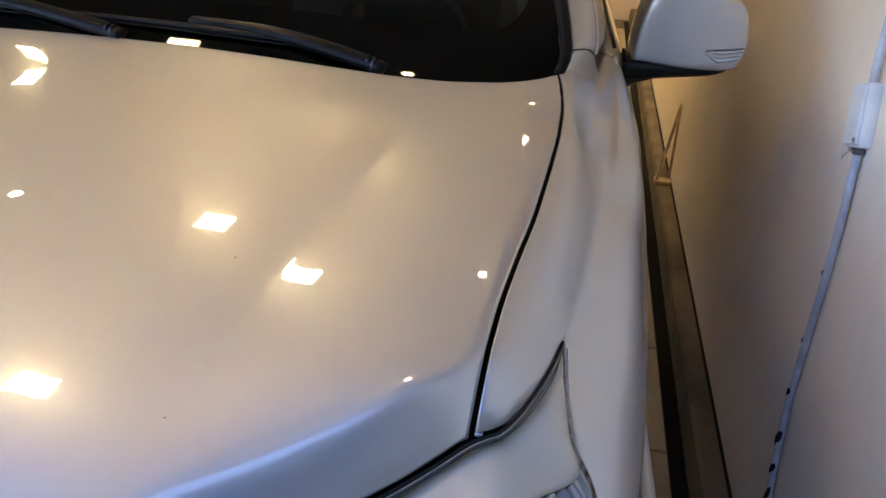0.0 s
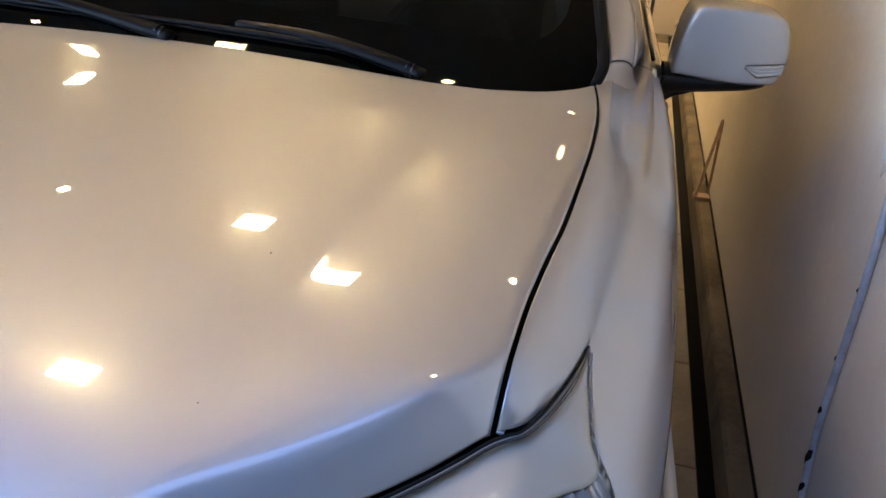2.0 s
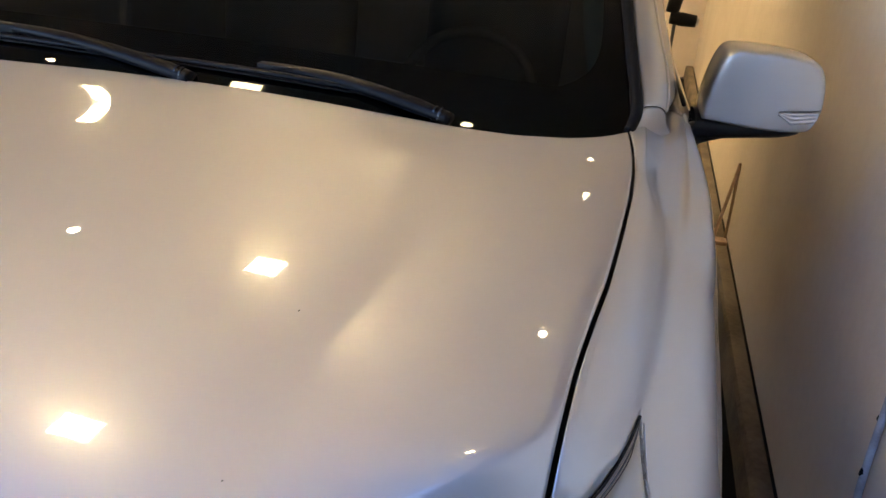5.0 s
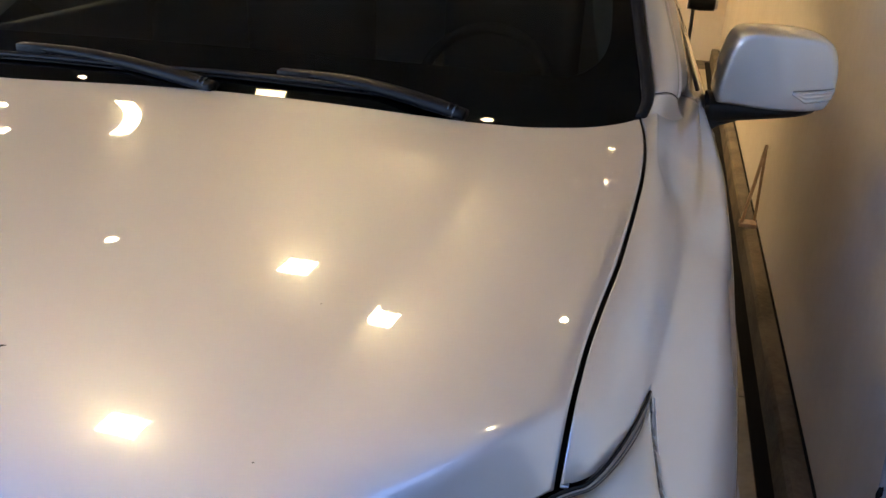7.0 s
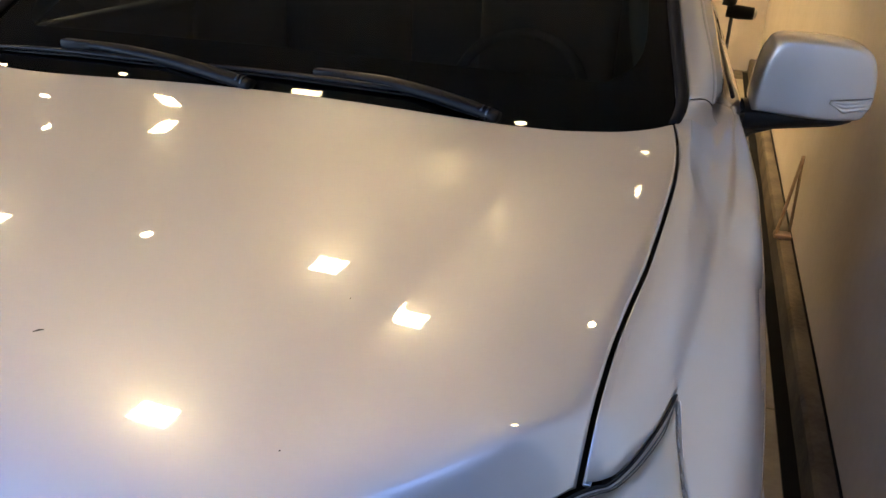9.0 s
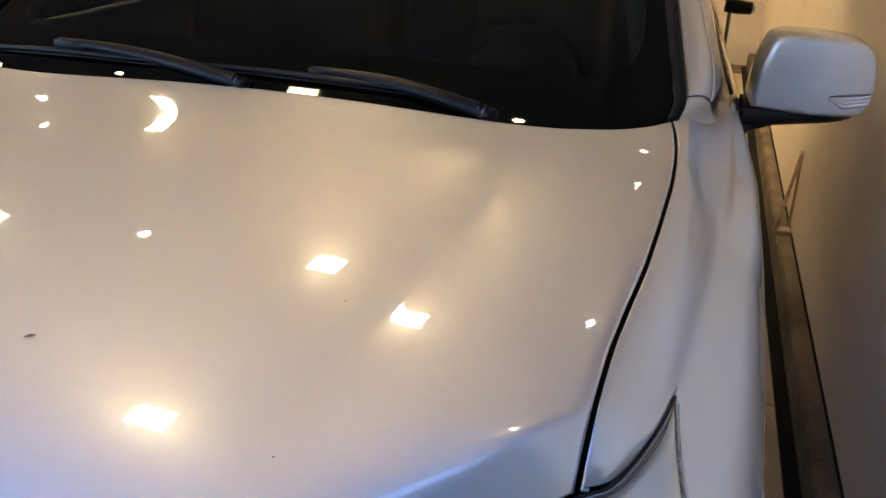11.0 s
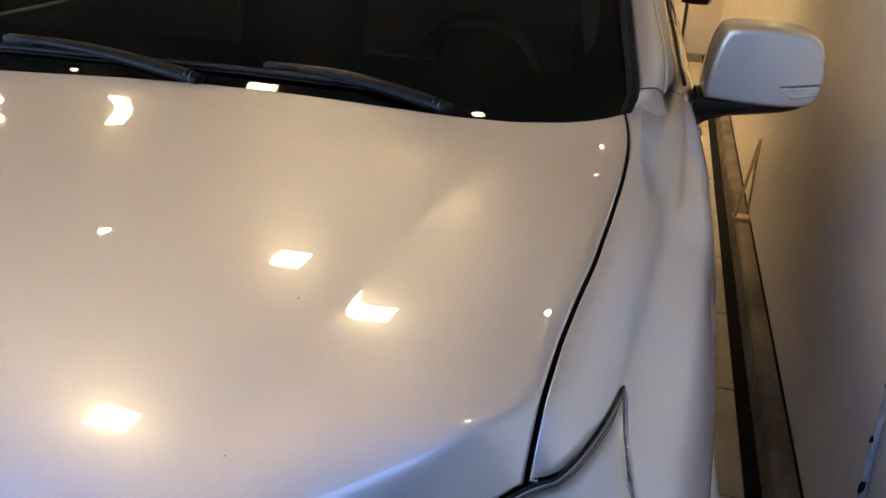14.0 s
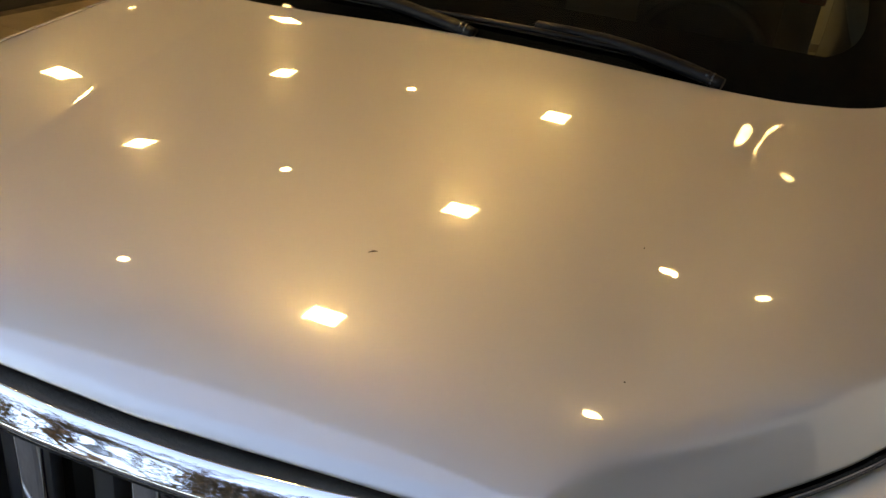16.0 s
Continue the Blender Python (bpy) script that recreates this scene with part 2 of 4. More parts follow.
def sweep(name, points, radii, material, parent=None, label="", sides=10, flat=1.0, n=24, up=(0, 0, 1)):
    """A tapering tube along a smooth curve; flat squeezes it along up."""
    line = spline(points, n)
    rad = np.interp(np.linspace(0, 1, n + 1), np.linspace(0, 1, len(radii)), radii)
    verts, faces = [], []
    for k, p in enumerate(line):
        d = Vector(line[min(k + 1, n)] - line[max(k - 1, 0)]).normalized()
        a = d.cross(Vector(up))
        a = a.normalized() if a.length > 1e-6 else d.orthogonal().normalized()
        b = d.cross(a).normalized()
        for s in range(sides):
            w = 2 * math.pi * s / sides
            verts.append(Vector(p) + float(rad[k]) * (math.cos(w) * a + math.sin(w) * flat * b))
    for k in range(n):
        for s in range(sides):
            t = (s + 1) % sides
            faces.append((k * sides + s, k * sides + t, (k + 1) * sides + t, (k + 1) * sides + s))
    faces.append(tuple(range(sides))[::-1])
    faces.append(tuple(n * sides + s for s in range(sides)))
    return mesh_object(name, verts, faces, material, parent, label)


def ring(bm, center, axis, r0, r1, depth, seg=40):
    """A flat ring (r0 < r1) or disc (r0 = 0) of some depth round an axis."""
    rot = Vector((0, 0, 1)).rotation_difference(Vector(axis)).to_matrix().to_4x4()
    m = Matrix.Translation(center) @ rot
    rows = []
    for z, r in ((-depth / 2, r0), (-depth / 2, r1), (depth / 2, r1), (depth / 2, r0)):
        rows.append([bm.verts.new(m @ Vector((r * math.cos(2 * math.pi * k / seg), r * math.sin(2 * math.pi * k / seg), z))) for k in range(seg)])
    for a in range(4):
        for k in range(seg):
            q = (k + 1) % seg
            bm.faces.new((rows[a][k], rows[a][q], rows[(a + 1) % 4][q], rows[(a + 1) % 4][k]))
    if r0 < 1e-6:
        bmesh.ops.remove_doubles(bm, verts=bm.verts, dist=1e-6)


def lerp(table, x):
    return float(np.interp(x, [a for a, _ in table], [b for _, b in table]))


def make_table(table, h):
    """A table of (place, value) rows, smoothed over h and sampled finely."""
    xs, ys = [a for a, _ in table], [b for _, b in table]
    x0, x1 = xs[0] - 0.2, xs[-1] + 0.2
    grid = np.linspace(x0, x1, 1200)
    vals = sum(np.interp(grid + k * h / 3, xs, ys) for k in range(-3, 4)) / 7
    return x0, 1199 / (x1 - x0), vals.tolist()


SMOOTHED = {}


def smooth_table(table, x, h=0.03):
    key = (table[0], table[-1], h)
    if key not in SMOOTHED:
        SMOOTHED[key] = make_table(table, h)
    x0, per, vals = SMOOTHED[key]
    k = min(max((x - x0) * per, 0), 1198)
    i = int(k)
    return vals[i] + (k - i) * (vals[i + 1] - vals[i])


# ---- the setting ----
WALL_A, WALL_B = 1.351, 0.042        # the side wall runs along x = A + B * y


def wall_x(y):
    return WALL_A + WALL_B * y


def slab(name, corners, z0, z1, material, label, category):
    bm = bmesh.new()
    low = [bm.verts.new((x, y, z0)) for x, y in corners]
    top = [bm.verts.new((x, y, z1)) for x, y in corners]
    bm.faces.new(low[::-1])
    bm.faces.new(top)
    n = len(corners)
    for k in range(n):
        bm.faces.new((low[k], low[(k + 1) % n], top[(k + 1) % n], top[k]))
    bmesh.ops.recalc_face_normals(bm, faces=bm.faces)
    return tagged(part(name, bm, material), label, category, kind="structure")


CEILING_EDGE = 0.33
slab("ground", [(-400, -400), (400, -400), (400, 400), (-400, 400)], -0.3, -0.012, PAVING, "grey concrete driveway and open ground outside", "ground")
wall_e = slab("wall_east", [(wall_x(0.12), 0.12), (wall_x(9), 9), (wall_x(9) + 0.2, 9), (wall_x(0.12) + 0.2, 0.12)], -0.01, 3.0, WALL, "cream plastered side wall with soft shadows and grime", "wall")
# two unseen walls, added to keep low sky light out of the carport
slab("sky_block_east", [(wall_x(-5.2), -5.2), (wall_x(0.12), 0.117), (wall_x(0.12) + 0.2, 0.117), (wall_x(-5.2) + 0.2, -5.2)], -0.01, 1.9, SKY_BLOCK, "weathered grey wall along the driveway, unseen, added to block low sky", "wall")
slab("sky_block_front", [(-9.0, -5.4), (1.6, -5.4), (1.6, -5.204), (-9.0, -5.204)], -0.01, 1.6, SKY_BLOCK, "weathered grey wall across the driveway, unseen, added to block low sky", "wall")
slab("wall_north", [(-4.9, 9.0), (2.0, 9.0), (2.0, 9.2), (-4.9, 9.2)], -0.01, 3.0, WALL, "cream plastered back wall of the carport", "wall")
slab("wall_west", [(-4.9, 0.45), (-4.7, 0.45), (-4.7, 9.0), (-4.9, 9.0)], -0.01, 3.0, DARK_WALL, "dark charcoal far side wall", "wall")
slab("ceiling", [(-4.9, CEILING_EDGE), (1.9, CEILING_EDGE), (1.9, 9.2), (-4.9, 9.2)], 3.0, 3.25, CEIL, "cream painted carport ceiling with recessed lights", "ceiling")

slab("beam", [(-4.9, CEILING_EDGE), (wall_x(0.3) - 0.003, CEILING_EDGE), (wall_x(0.6) - 0.003, CEILING_EDGE + 0.28), (-4.9, CEILING_EDGE + 0.28)], 2.76, 2.997, CEIL, "cream painted edge beam along the front of the carport ceiling", "beam")


def kerb():
    bm = bmesh.new()
    n = 46
    rows = []
    for k in range(n + 1):
        y = 0.12 + 8.88 * k / n
        x = wall_x(y) - 0.002
        w = 0.072 + 0.004 * noise.noise((y * 3, 0, 0))
        dz = 0.004 * noise.noise((y * 5, 4, 0))
        sec = [(x, 0.0), (x, 0.12), (x - w + 0.012, 0.12 + dz), (x - w, 0.108 + dz), (x - w - 0.004, 0.0)]
        rows.append([bm.verts.new((a, y, b)) for a, b in sec])
    for a, b in zip(rows, rows[1:]):
        for i in range(4):
            bm.faces.new((a[i], b[i], b[i + 1], a[i + 1]))
    bmesh.ops.recalc_face_normals(bm, faces=bm.faces)
    return tagged(part("kerb", bm, CONCRETE), "low brown concrete kerb along the side wall", "kerb", kind="structure")


kerb()
slab("joint", [(wall_x(0.13) - 0.010, 0.13), (wall_x(0.13) - 0.0025, 0.13), (wall_x(8.9) - 0.0025, 8.9), (wall_x(8.9) - 0.010, 8.9)], 0.119, 0.1265, NEAR_BLACK, "thin dark line where the kerb meets the wall", "joint")
# flat near-black strip, almost level with the tiles
slab("drain_channel", [(wall_x(0.13) - 0.128, 0.13), (wall_x(0.13) - 0.074, 0.13), (wall_x(8.9) - 0.074, 8.9), (wall_x(8.9) - 0.128, 8.9)], -0.012, -0.0015, NEAR_BLACK, "black channel strip between the tiles and the kerb", "drain")


def sq_light(x, y):
    e = new("square_downlight")
    e.location = (x, y, 3.0)
    tagged(e, "lit square recessed downlight with a white rim in the ceiling", "downlight", "square ceiling lights")
    bm = bmesh.new()
    for lo, hi in (((-0.092, -0.092, -0.008), (0.092, -0.080, 0.0)), ((-0.092, 0.080, -0.008), (0.092, 0.092, 0.0)),
                   ((-0.092, -0.080, -0.008), (-0.080, 0.080, 0.0)), ((0.080, -0.080, -0.008), (0.092, 0.080, 0.0))):
        box(bm, lo, hi)
    part("rim", bm, BOX, e, "white plastic rim")
    box_part("diffuser", (-0.079, -0.079, -0.006), (0.079, 0.079, -0.0005), PANEL_GLOW, e, "glowing warm white diffuser", bevel=0)
    return e


def rd_light(x, y):
    e = new("round_downlight")
    e.location = (x, y, 3.0)
    tagged(e, "lit small round downlight in the ceiling", "downlight", "round ceiling lights")
    bm = bmesh.new()
    ring(bm, (0, 0, -0.004), (0, 0, 1), 0.034, 0.046, 0.008, 28)
    part("rim", bm, BOX, e, "white ring", smooth=True)
    bm = bmesh.new()
    ring(bm, (0, 0, -0.003), (0, 0, 1), 0.0, 0.033, 0.004, 28)
    part("bulb", bm, SPOT_GLOW, e, "glowing warm bulb")
    return e


# unseen cans, added to make the bright pool on the far side wall
def fill_can_light(x, y):
    e = new("fill_can")
    e.location = (x, y, 3.0)
    tagged(e, "unseen narrow-beam can downlight added to brighten the far side wall", "downlight", "can lights by the wall")
    bm = bmesh.new()
    ring(bm, (0, 0, -0.035), (0, 0, 1), 0.036, 0.046, 0.070, 32)
    part("can", bm, BLACK, e, "black cylindrical can", smooth=True)
    bm = bmesh.new()
    ring(bm, (0, 0, -0.004), (0, 0, 1), 0.0, 0.031, 0.004, 28)
    part("bulb", bm, FILL_CAN_GLOW, e, "glowing warm bulb")
    return e


LIGHT_TURN = 0.0705
first = {}
for col in range(-3, 2):
    for row in range(0, 5):
        lx, ly = col * 1.1241, row * 1.6660
        px = -0.610 + lx * math.cos(LIGHT_TURN) + ly * math.sin(LIGHT_TURN)
        py = 1.286 - lx * math.sin(LIGHT_TURN) + ly * math.cos(LIGHT_TURN)
        kind = sq_light if col % 2 == 0 else (fill_can_light if col > 0 and row > 1 else rd_light)
        if px < -4.6 or py > 8.7:
            continue
        if kind in first:
            copy_thing(first[kind], pose(px, py, 3.0, 0, 0, -math.degrees(LIGHT_TURN)))
        else:
            first[kind] = kind(px, py)
            first[kind].matrix_basis = pose(px, py, 3.0, 0, 0, -math.degrees(LIGHT_TURN))

# things on the wall

def on_wall(y, z, out=0.0):
    return (wall_x(y) - out, y, z)


conduit = tagged(new("wall_conduit"), "chipped pale grey-blue conduit running up the side wall", "conduit")
sweep("pipe", [on_wall(y, z, 0.011) for y, z in ((1.285, 0.12), (1.30, 0.25), (1.325, 0.366), (1.365, 0.49), (1.388, 0.61), (1.395, 0.80), (1.405, 0.97), (1.438, 1.168))], [0.0085, 0.008, 0.0085], CONDUIT, conduit, n=40, sides=12)
sweep("upper_pipe", [on_wall(1.462, 1.275, 0.012), on_wall(1.480, 1.37, 0.012), on_wall(1.50, 1.7, 0.012), on_wall(1.52, 2.2, 0.011), on_wall(1.54, 3.0, 0.012)], [0.009, 0.009], CONDUIT, conduit, n=24, sides=12)
for yy, zz in ((1.436, 1.147), (1.508, 1.9)):
    box_part("clip", on_wall(yy - 0.012, zz, 0.023), on_wall(yy + 0.012, zz + 0.012, 0.001), DULL, conduit, "dark metal pipe clip", bevel=0.003)
for yy, zz, r, ln in ((1.327, 0.37, 0.0075, 0.024), (1.345, 0.43, 0.007, 0.018), (1.366, 0.50, 0.008, 0.022), (1.388, 0.61, 0.006, 0.013), (1.397, 0.74, 0.004, 0.009), (1.402, 0.90, 0.005, 0.008)):
    bm = bmesh.new()
    bmesh.ops.create_icosphere(bm, subdivisions=3, radius=1)
    for v in bm.verts:
        v.co *= 1 + 0.35 * noise.noise(v.co * 1.7 + Vector((zz * 40, 0, 0)))
    bmesh.ops.transform(bm, matrix=Matrix.Translation(on_wall(yy, zz, 0.0155)) @ Matrix.Rotation(0.15, 4, "X") @ Matrix.Diagonal((0.0055, r, ln, 1)), verts=bm.verts)
    part("chip", bm, NEAR_BLACK, conduit, "dark spot where the paint flaked off", smooth=True)

jbox = tagged(new("junction_box"), "white plastic electrical box with a lid on the side wall", "electrical box")


def tilted_box(name, y0, y1, z0, z1, near, far, material, label="", bevel=0.005):
    """A box on the wall, leaning a little towards the back as it rises."""
    bm = bmesh.new()
    box(bm, on_wall(y0, z0, near), on_wall(y1, z1, far), bevel)
    for v in bm.verts:
        v.co.y, v.co.z = v.co.y + 0.3 * (v.co.z - 1.17), v.co.z - 0.3 * (v.co.y - 1.40)
    return part(name, bm, material, jbox, label, smooth=True)


tilted_box("body", 1.400, 1.472, 1.170, 1.290, 0.026, 0.001, BOX, bevel=0.006)
tilted_box("lid", 1.404, 1.468, 1.175, 1.285, 0.033, 0.0265, BOX, "slightly raised white lid", bevel=0.004)
for yy, zz in ((1.414, 1.180), (1.492, 1.258)):
    bm = bmesh.new()
    ring(bm, on_wall(yy, zz, 0.034), (1, 0, 0), 0.0, 0.005, 0.003, 14)
    part("screw", bm, DISC, jbox)


def plaster_patch():
    bm = bmesh.new()
    rim = []
    for k in range(26):
        w = 2 * math.pi * k / 26
        r = 1 + 0.25 * noise.noise((math.cos(w) * 2, math.sin(w) * 2, 7))
        rim.append(bm.verts.new(on_wall(1.545 + 0.030 * r * math.cos(w), 1.18 + 0.075 * r * math.sin(w), 0.002 + 0.001 * noise.noise((k, 1, 1)))))
    mid = bm.verts.new(on_wall(1.545, 1.18, 0.006))
    for k in range(26):
        bm.faces.new((rim[k], rim[(k + 1) % 26], mid))
    low = bmesh.ops.extrude_face_region(bm, geom=list(bm.faces))
    bmesh.ops.translate(bm, verts=[v for v in low["geom"] if isinstance(v, bmesh.types.BMVert)], vec=(0.012, 0, 0))
    bmesh.ops.recalc_face_normals(bm, faces=bm.faces)
    return tagged(part("plaster_patch", bm, PATCH), "rough unpainted plaster patch beside the electrical box", "plaster patch", kind="structure")


plaster_patch()

sticks = tagged(new("wooden_sticks"), "two thin reddish sticks leaning together on the kerb", "sticks")
sweep("stick", [(1.428, 3.90, 0.122), (1.472, 4.00, 0.31), (1.511, 4.095, 0.49)], [0.009, 0.008], STICK, sticks, n=8, sides=8)
sweep("stick", [(1.498, 3.95, 0.122), (1.505, 4.02, 0.30), (1.513, 4.105, 0.49)], [0.007, 0.007], STICK, sticks, n=8, sides=8)
box_part("foot", (1.425, 3.89, 0.120), (1.505, 3.96, 0.142), STICK, sticks, bevel=0.004)

# frame with a rubber grip standing between the vehicle and the wall
trolley = tagged(new("hand_trolley"), "thin black frame with a rubber grip standing by the wall", "hand trolley")
GX, GY, GZ = 1.075, 3.9, 1.17
sweep("grip", [(GX - 0.055, GY, GZ), (GX, GY, GZ - 0.002), (GX + 0.062, GY, GZ - 0.004)], [0.027, 0.031, 0.027], RUBBER, trolley, "black rubber grip", n=10, sides=14)
sweep("end_cap", [(GX + 0.062, GY, GZ - 0.004), (GX + 0.074, GY, GZ - 0.005)], [0.024, 0.018], SATIN, trolley, "silver end cap", n=4, sides=14)
sweep("upright", [(GX - 0.05, GY + 0.01, GZ + 0.02), (GX - 0.03, GY + 0.03, GZ + 0.16), (GX - 0.02, GY + 0.04, GZ + 0.26)], [0.03, 0.034], BLACK, trolley, n=8)
sweep("strut", [(GX - 0.03, GY, GZ), (GX - 0.02, GY + 0.05, 0.75), (GX + 0.02, GY + 0.16, 0.0)], [0.008, 0.008], DULL, trolley, n=10)

# ---- the vehicle ----
suv = tagged(new("suv"), "champagne silver off-road estate car with glossy paint parked beside a wall", "car")
SEAM = [(0.40, 0.735), (0.50, 0.742), (0.60, 0.750), (0.70, 0.763), (0.80, 0.778), (0.95, 0.793), (1.10, 0.806), (1.22, 0.811), (1.30, 0.809), (1.36, 0.803), (1.40, 0.797), (1.45, 0.79)]
FRONT = [(0.0, 0.158), (0.12, 0.163), (0.25, 0.171), (0.33, 0.176), (0.40, 0.190), (0.45, 0.215), (0.50, 0.252), (0.55, 0.286), (0.60, 0.324), (0.65, 0.362), (0.70, 0.405), (0.75, 0.456)]
REAR = [(0.0, 1.315), (0.2, 1.312), (0.4, 1.303), (0.5, 1.30), (0.6, 1.305), (0.7, 1.323), (0.75, 1.345), (0.79, 1.375), (0.81, 1.40)]
FACET = [(0.36, 0.10), (0.39, 0.145), (0.41, 0.19), (0.43, 0.235), (0.46, 0.272), (0.49, 0.297), (0.58, 0.358), (0.65, 0.412), (0.70, 0.462), (0.745, 0.508), (0.80, 0.57)]
GAP = 0.0027


def soft_ramp(d, e):
    return 0.5 * (math.sqrt(d * d + e * e) + d)


def power_sum(row, u):
    return sum(c * u ** k for k, c in enumerate(row))


CROWN = [1.19803, 0.05273, -0.01496, 0.01465, -0.03241, 0.02524, 0.00693]
BOW = [-0.02472, 0.00173, -0.01924, 0.02534, 0.02211, -0.00931, -0.01278]
BOW_OUT = [0.00353, 0.01067, 0.01434, -0.03587, 0.01674, -0.0017]
SHOULDER = [0.1175, -0.05047, -0.08329, 0.03418]
SHOULDER_BOW = [0.03269, 0.00684, -0.06422, 0.03818]
SHOULDER_END = [-0.03901, -0.03522, 0.04852]


def hood_z(x, y):
    """Height of the bonnet: a crowned plate with raised shoulders, a rolled nose and a chamfer over the lamps."""
    x = abs(x)
    u, q = (y - 0.72) / 0.6, (x / 0.6) ** 2
    z = power_sum(CROWN, u) + q * power_sum(BOW, u) + q * q * power_sum(BOW_OUT, u)
    d = x - (0.4475 + 0.155 * (y - 0.371))
    o = max(d, 0) / 0.3
    w, a = min(max((y - 1.08) / 0.34, 0), 1), min(max((y - 0.30) / 0.17, 0), 1)
    z += a * a * (3 - 2 * a) * (1 - w * w * (3 - 2 * w)) * soft_ramp(d, 0.004) * power_sum(SHOULDER, u) + o * o * power_sum(SHOULDER_BOW, u) + o ** 3 * power_sum(SHOULDER_END, u)
    z -= 0.746 * soft_ramp(smooth_table(FACET, x, 0.02) - y, 0.016)
    r = min(max((x - (smooth_table(SEAM, y) - 0.02)) / 0.02, 0), 1.2)
    return z - 0.0032 * r * r * (1 - 0.6 * min(max((y - 1.1) / 0.25, 0), 1))


def hood_point(u, v):
    side = 2 * u - 1
    side = math.copysign(abs(side) ** 0.9, side)
    y = 0.8
    for _ in range(12):
        x = abs(side) * (smooth_table(SEAM, y) - GAP)
        y0, y1 = smooth_table(FRONT, x, 0.02), smooth_table(REAR, x, 0.02)
        y = y0 + v * (y1 - y0)
    z = hood_z(x, y)
    z -= 16.0 * max(0.018 - (y - y0), 0) ** 2 + 20.0 * max(0.012 - (y1 - y), 0) ** 2
    return (math.copysign(x, side), y, z)


def even_ends(v):
    """More rows near both ends, for the rolled edges."""
    return v - 0.11 * math.sin(2 * math.pi * v)


hood = sheet("hood", lambda u, v: hood_point(u, even_ends(v)), 320, 160, PAINT, suv, "silver bonnet with raised shoulders and lamp reflections", thick=0.012)

# black well under the panel gaps
def well(u, v):
    x, y, z = hood_point(u, v)
    return (x * 1.03, y + 0.02 * (1 - 2 * v), z - 0.03 - (0.02 if v < 0.03 else 0))


sheet("engine_bay_liner", well, 40, 40, RUBBER, suv, "black liner under the bonnet gaps", thick=0.01)

VALLEY = [(0.40, 0.80), (0.64, 0.832), (0.69, 0.838), (0.83, 0.856), (1.03, 0.876), (1.30, 0.895), (1.60, 0.910), (1.95, 0.925)]
OUTER = [(0.30, 0.885), (0.42, 0.922), (0.55, 0.943), (0.70, 0.961), (0.85, 0.975), (1.00, 0.986), (1.20, 0.997), (1.40, 0.999), (1.55, 0.988), (1.72, 0.966), (1.95, 0.952)]
FENDER_END = 1.72


def seam_out(y):
    """Inner edge of the wing: beside the bonnet, then beside the windscreen foot."""
    return smooth_table(SEAM, y) + GAP if y < 1.40 else 0.797 + GAP + (y - 1.40) * 0.14


def shoulder_z(y):
    if y < 1.36:
        return hood_z(smooth_table(SEAM, y) - GAP, y) - 0.001
    return hood_z(smooth_table(SEAM, 1.36) - GAP, 1.36) - 0.001 + (y - 1.36) * 0.10


def fender_point(s, f, y):
    """Across the wing, f from the bonnet gap (0) to the sill of the arch (1)."""
    xs, xv, xo, z0 = seam_out(y), smooth_table(VALLEY, y), smooth_table(OUTER, y), shoulder_z(y)
    prof = [(xs, z0 - 0.003), (xs + 0.004, z0), (xs + 0.45 * (xv - xs), z0 - 0.015), (xv - 0.014, z0 - 0.043), (xv + 0.006, z0 - 0.069),
            (xv + 0.30 * (xo - xv), z0 - 0.088), (xv + 0.66 * (xo - xv), z0 - 0.121), (xo - 0.014, z0 - 0.182), (xo, z0 - 0.24), (xo - 0.004, 0.86), (xo - 0.016, 0.79)]
    w = min(max((y - 1.08) / 0.16, 0), 1)
    w = w * w * (3 - 2 * w)
    for k, up in ((4, 0.009), (5, 0.022), (6, 0.033), (7, 0.024)):
        prof[k] = (prof[k][0], prof[k][1] + w * up)
    for k, q in ((2, (0.830, z0 - 0.005)), (3, (0.842, z0 - 0.015))):
        prof[k] = (prof[k][0] + w * (q[0] - prof[k][0]), prof[k][1] + w * (q[1] - prof[k][1]))
    x, z = along(prof, min(max(f, 0), 1))
    # long hollow running up into the foot of the pillar
    g = min(max((y - 1.04) / 0.30, 0), 1)
    wide = 0.010 + 0.016 * g
    z -= 0.011 * g * math.exp(-((x - 0.850 - 0.050 * (y - 1.05)) / wide) ** 2)
    return (s * x, y, z)


START = [(0, 0.442), (0.1, 0.443), (0.15, 0.449), (0.2, 0.462), (0.25, 0.4875), (0.3, 0.528), (0.33, 0.5825), (0.36, 0.642), (0.385, 0.6153), (0.42, 0.57), (0.5, 0.492), (0.6, 0.425), (0.75, 0.37), (1, 0.36)]


def fender(s):
    def at(u, v):
        y0 = smooth_table(START, u, 0.012)
        return fender_point(s, u, y0 + v * (FENDER_END - y0))
    return sheet("fender", at, 90, 70, PAINT, suv, "silver front wing with a flared wheel arch", out=(s * 0.6, 0, 1), thick=0.008)


for s in (1, -1):
    fender(s)

# headlamps
def wing_edge(f, drop=0.003):
    x, y, z = fender_point(1, f, smooth_table(START, f, 0.012))
    return (x, y - 0.002, z - drop)


LAMP_TOP = [(x, smooth_table(FRONT, x, 0.02) - 0.005, hood_z(x, smooth_table(FRONT, x, 0.02)) - 0.011) for x in (0.44, 0.51, 0.58, 0.65, 0.70)] + [wing_edge(f, d) for f, d in ((0.08, 0.009), (0.17, 0.007), (0.25, 0.006), (0.32, 0.005), (0.36, 0.003))]
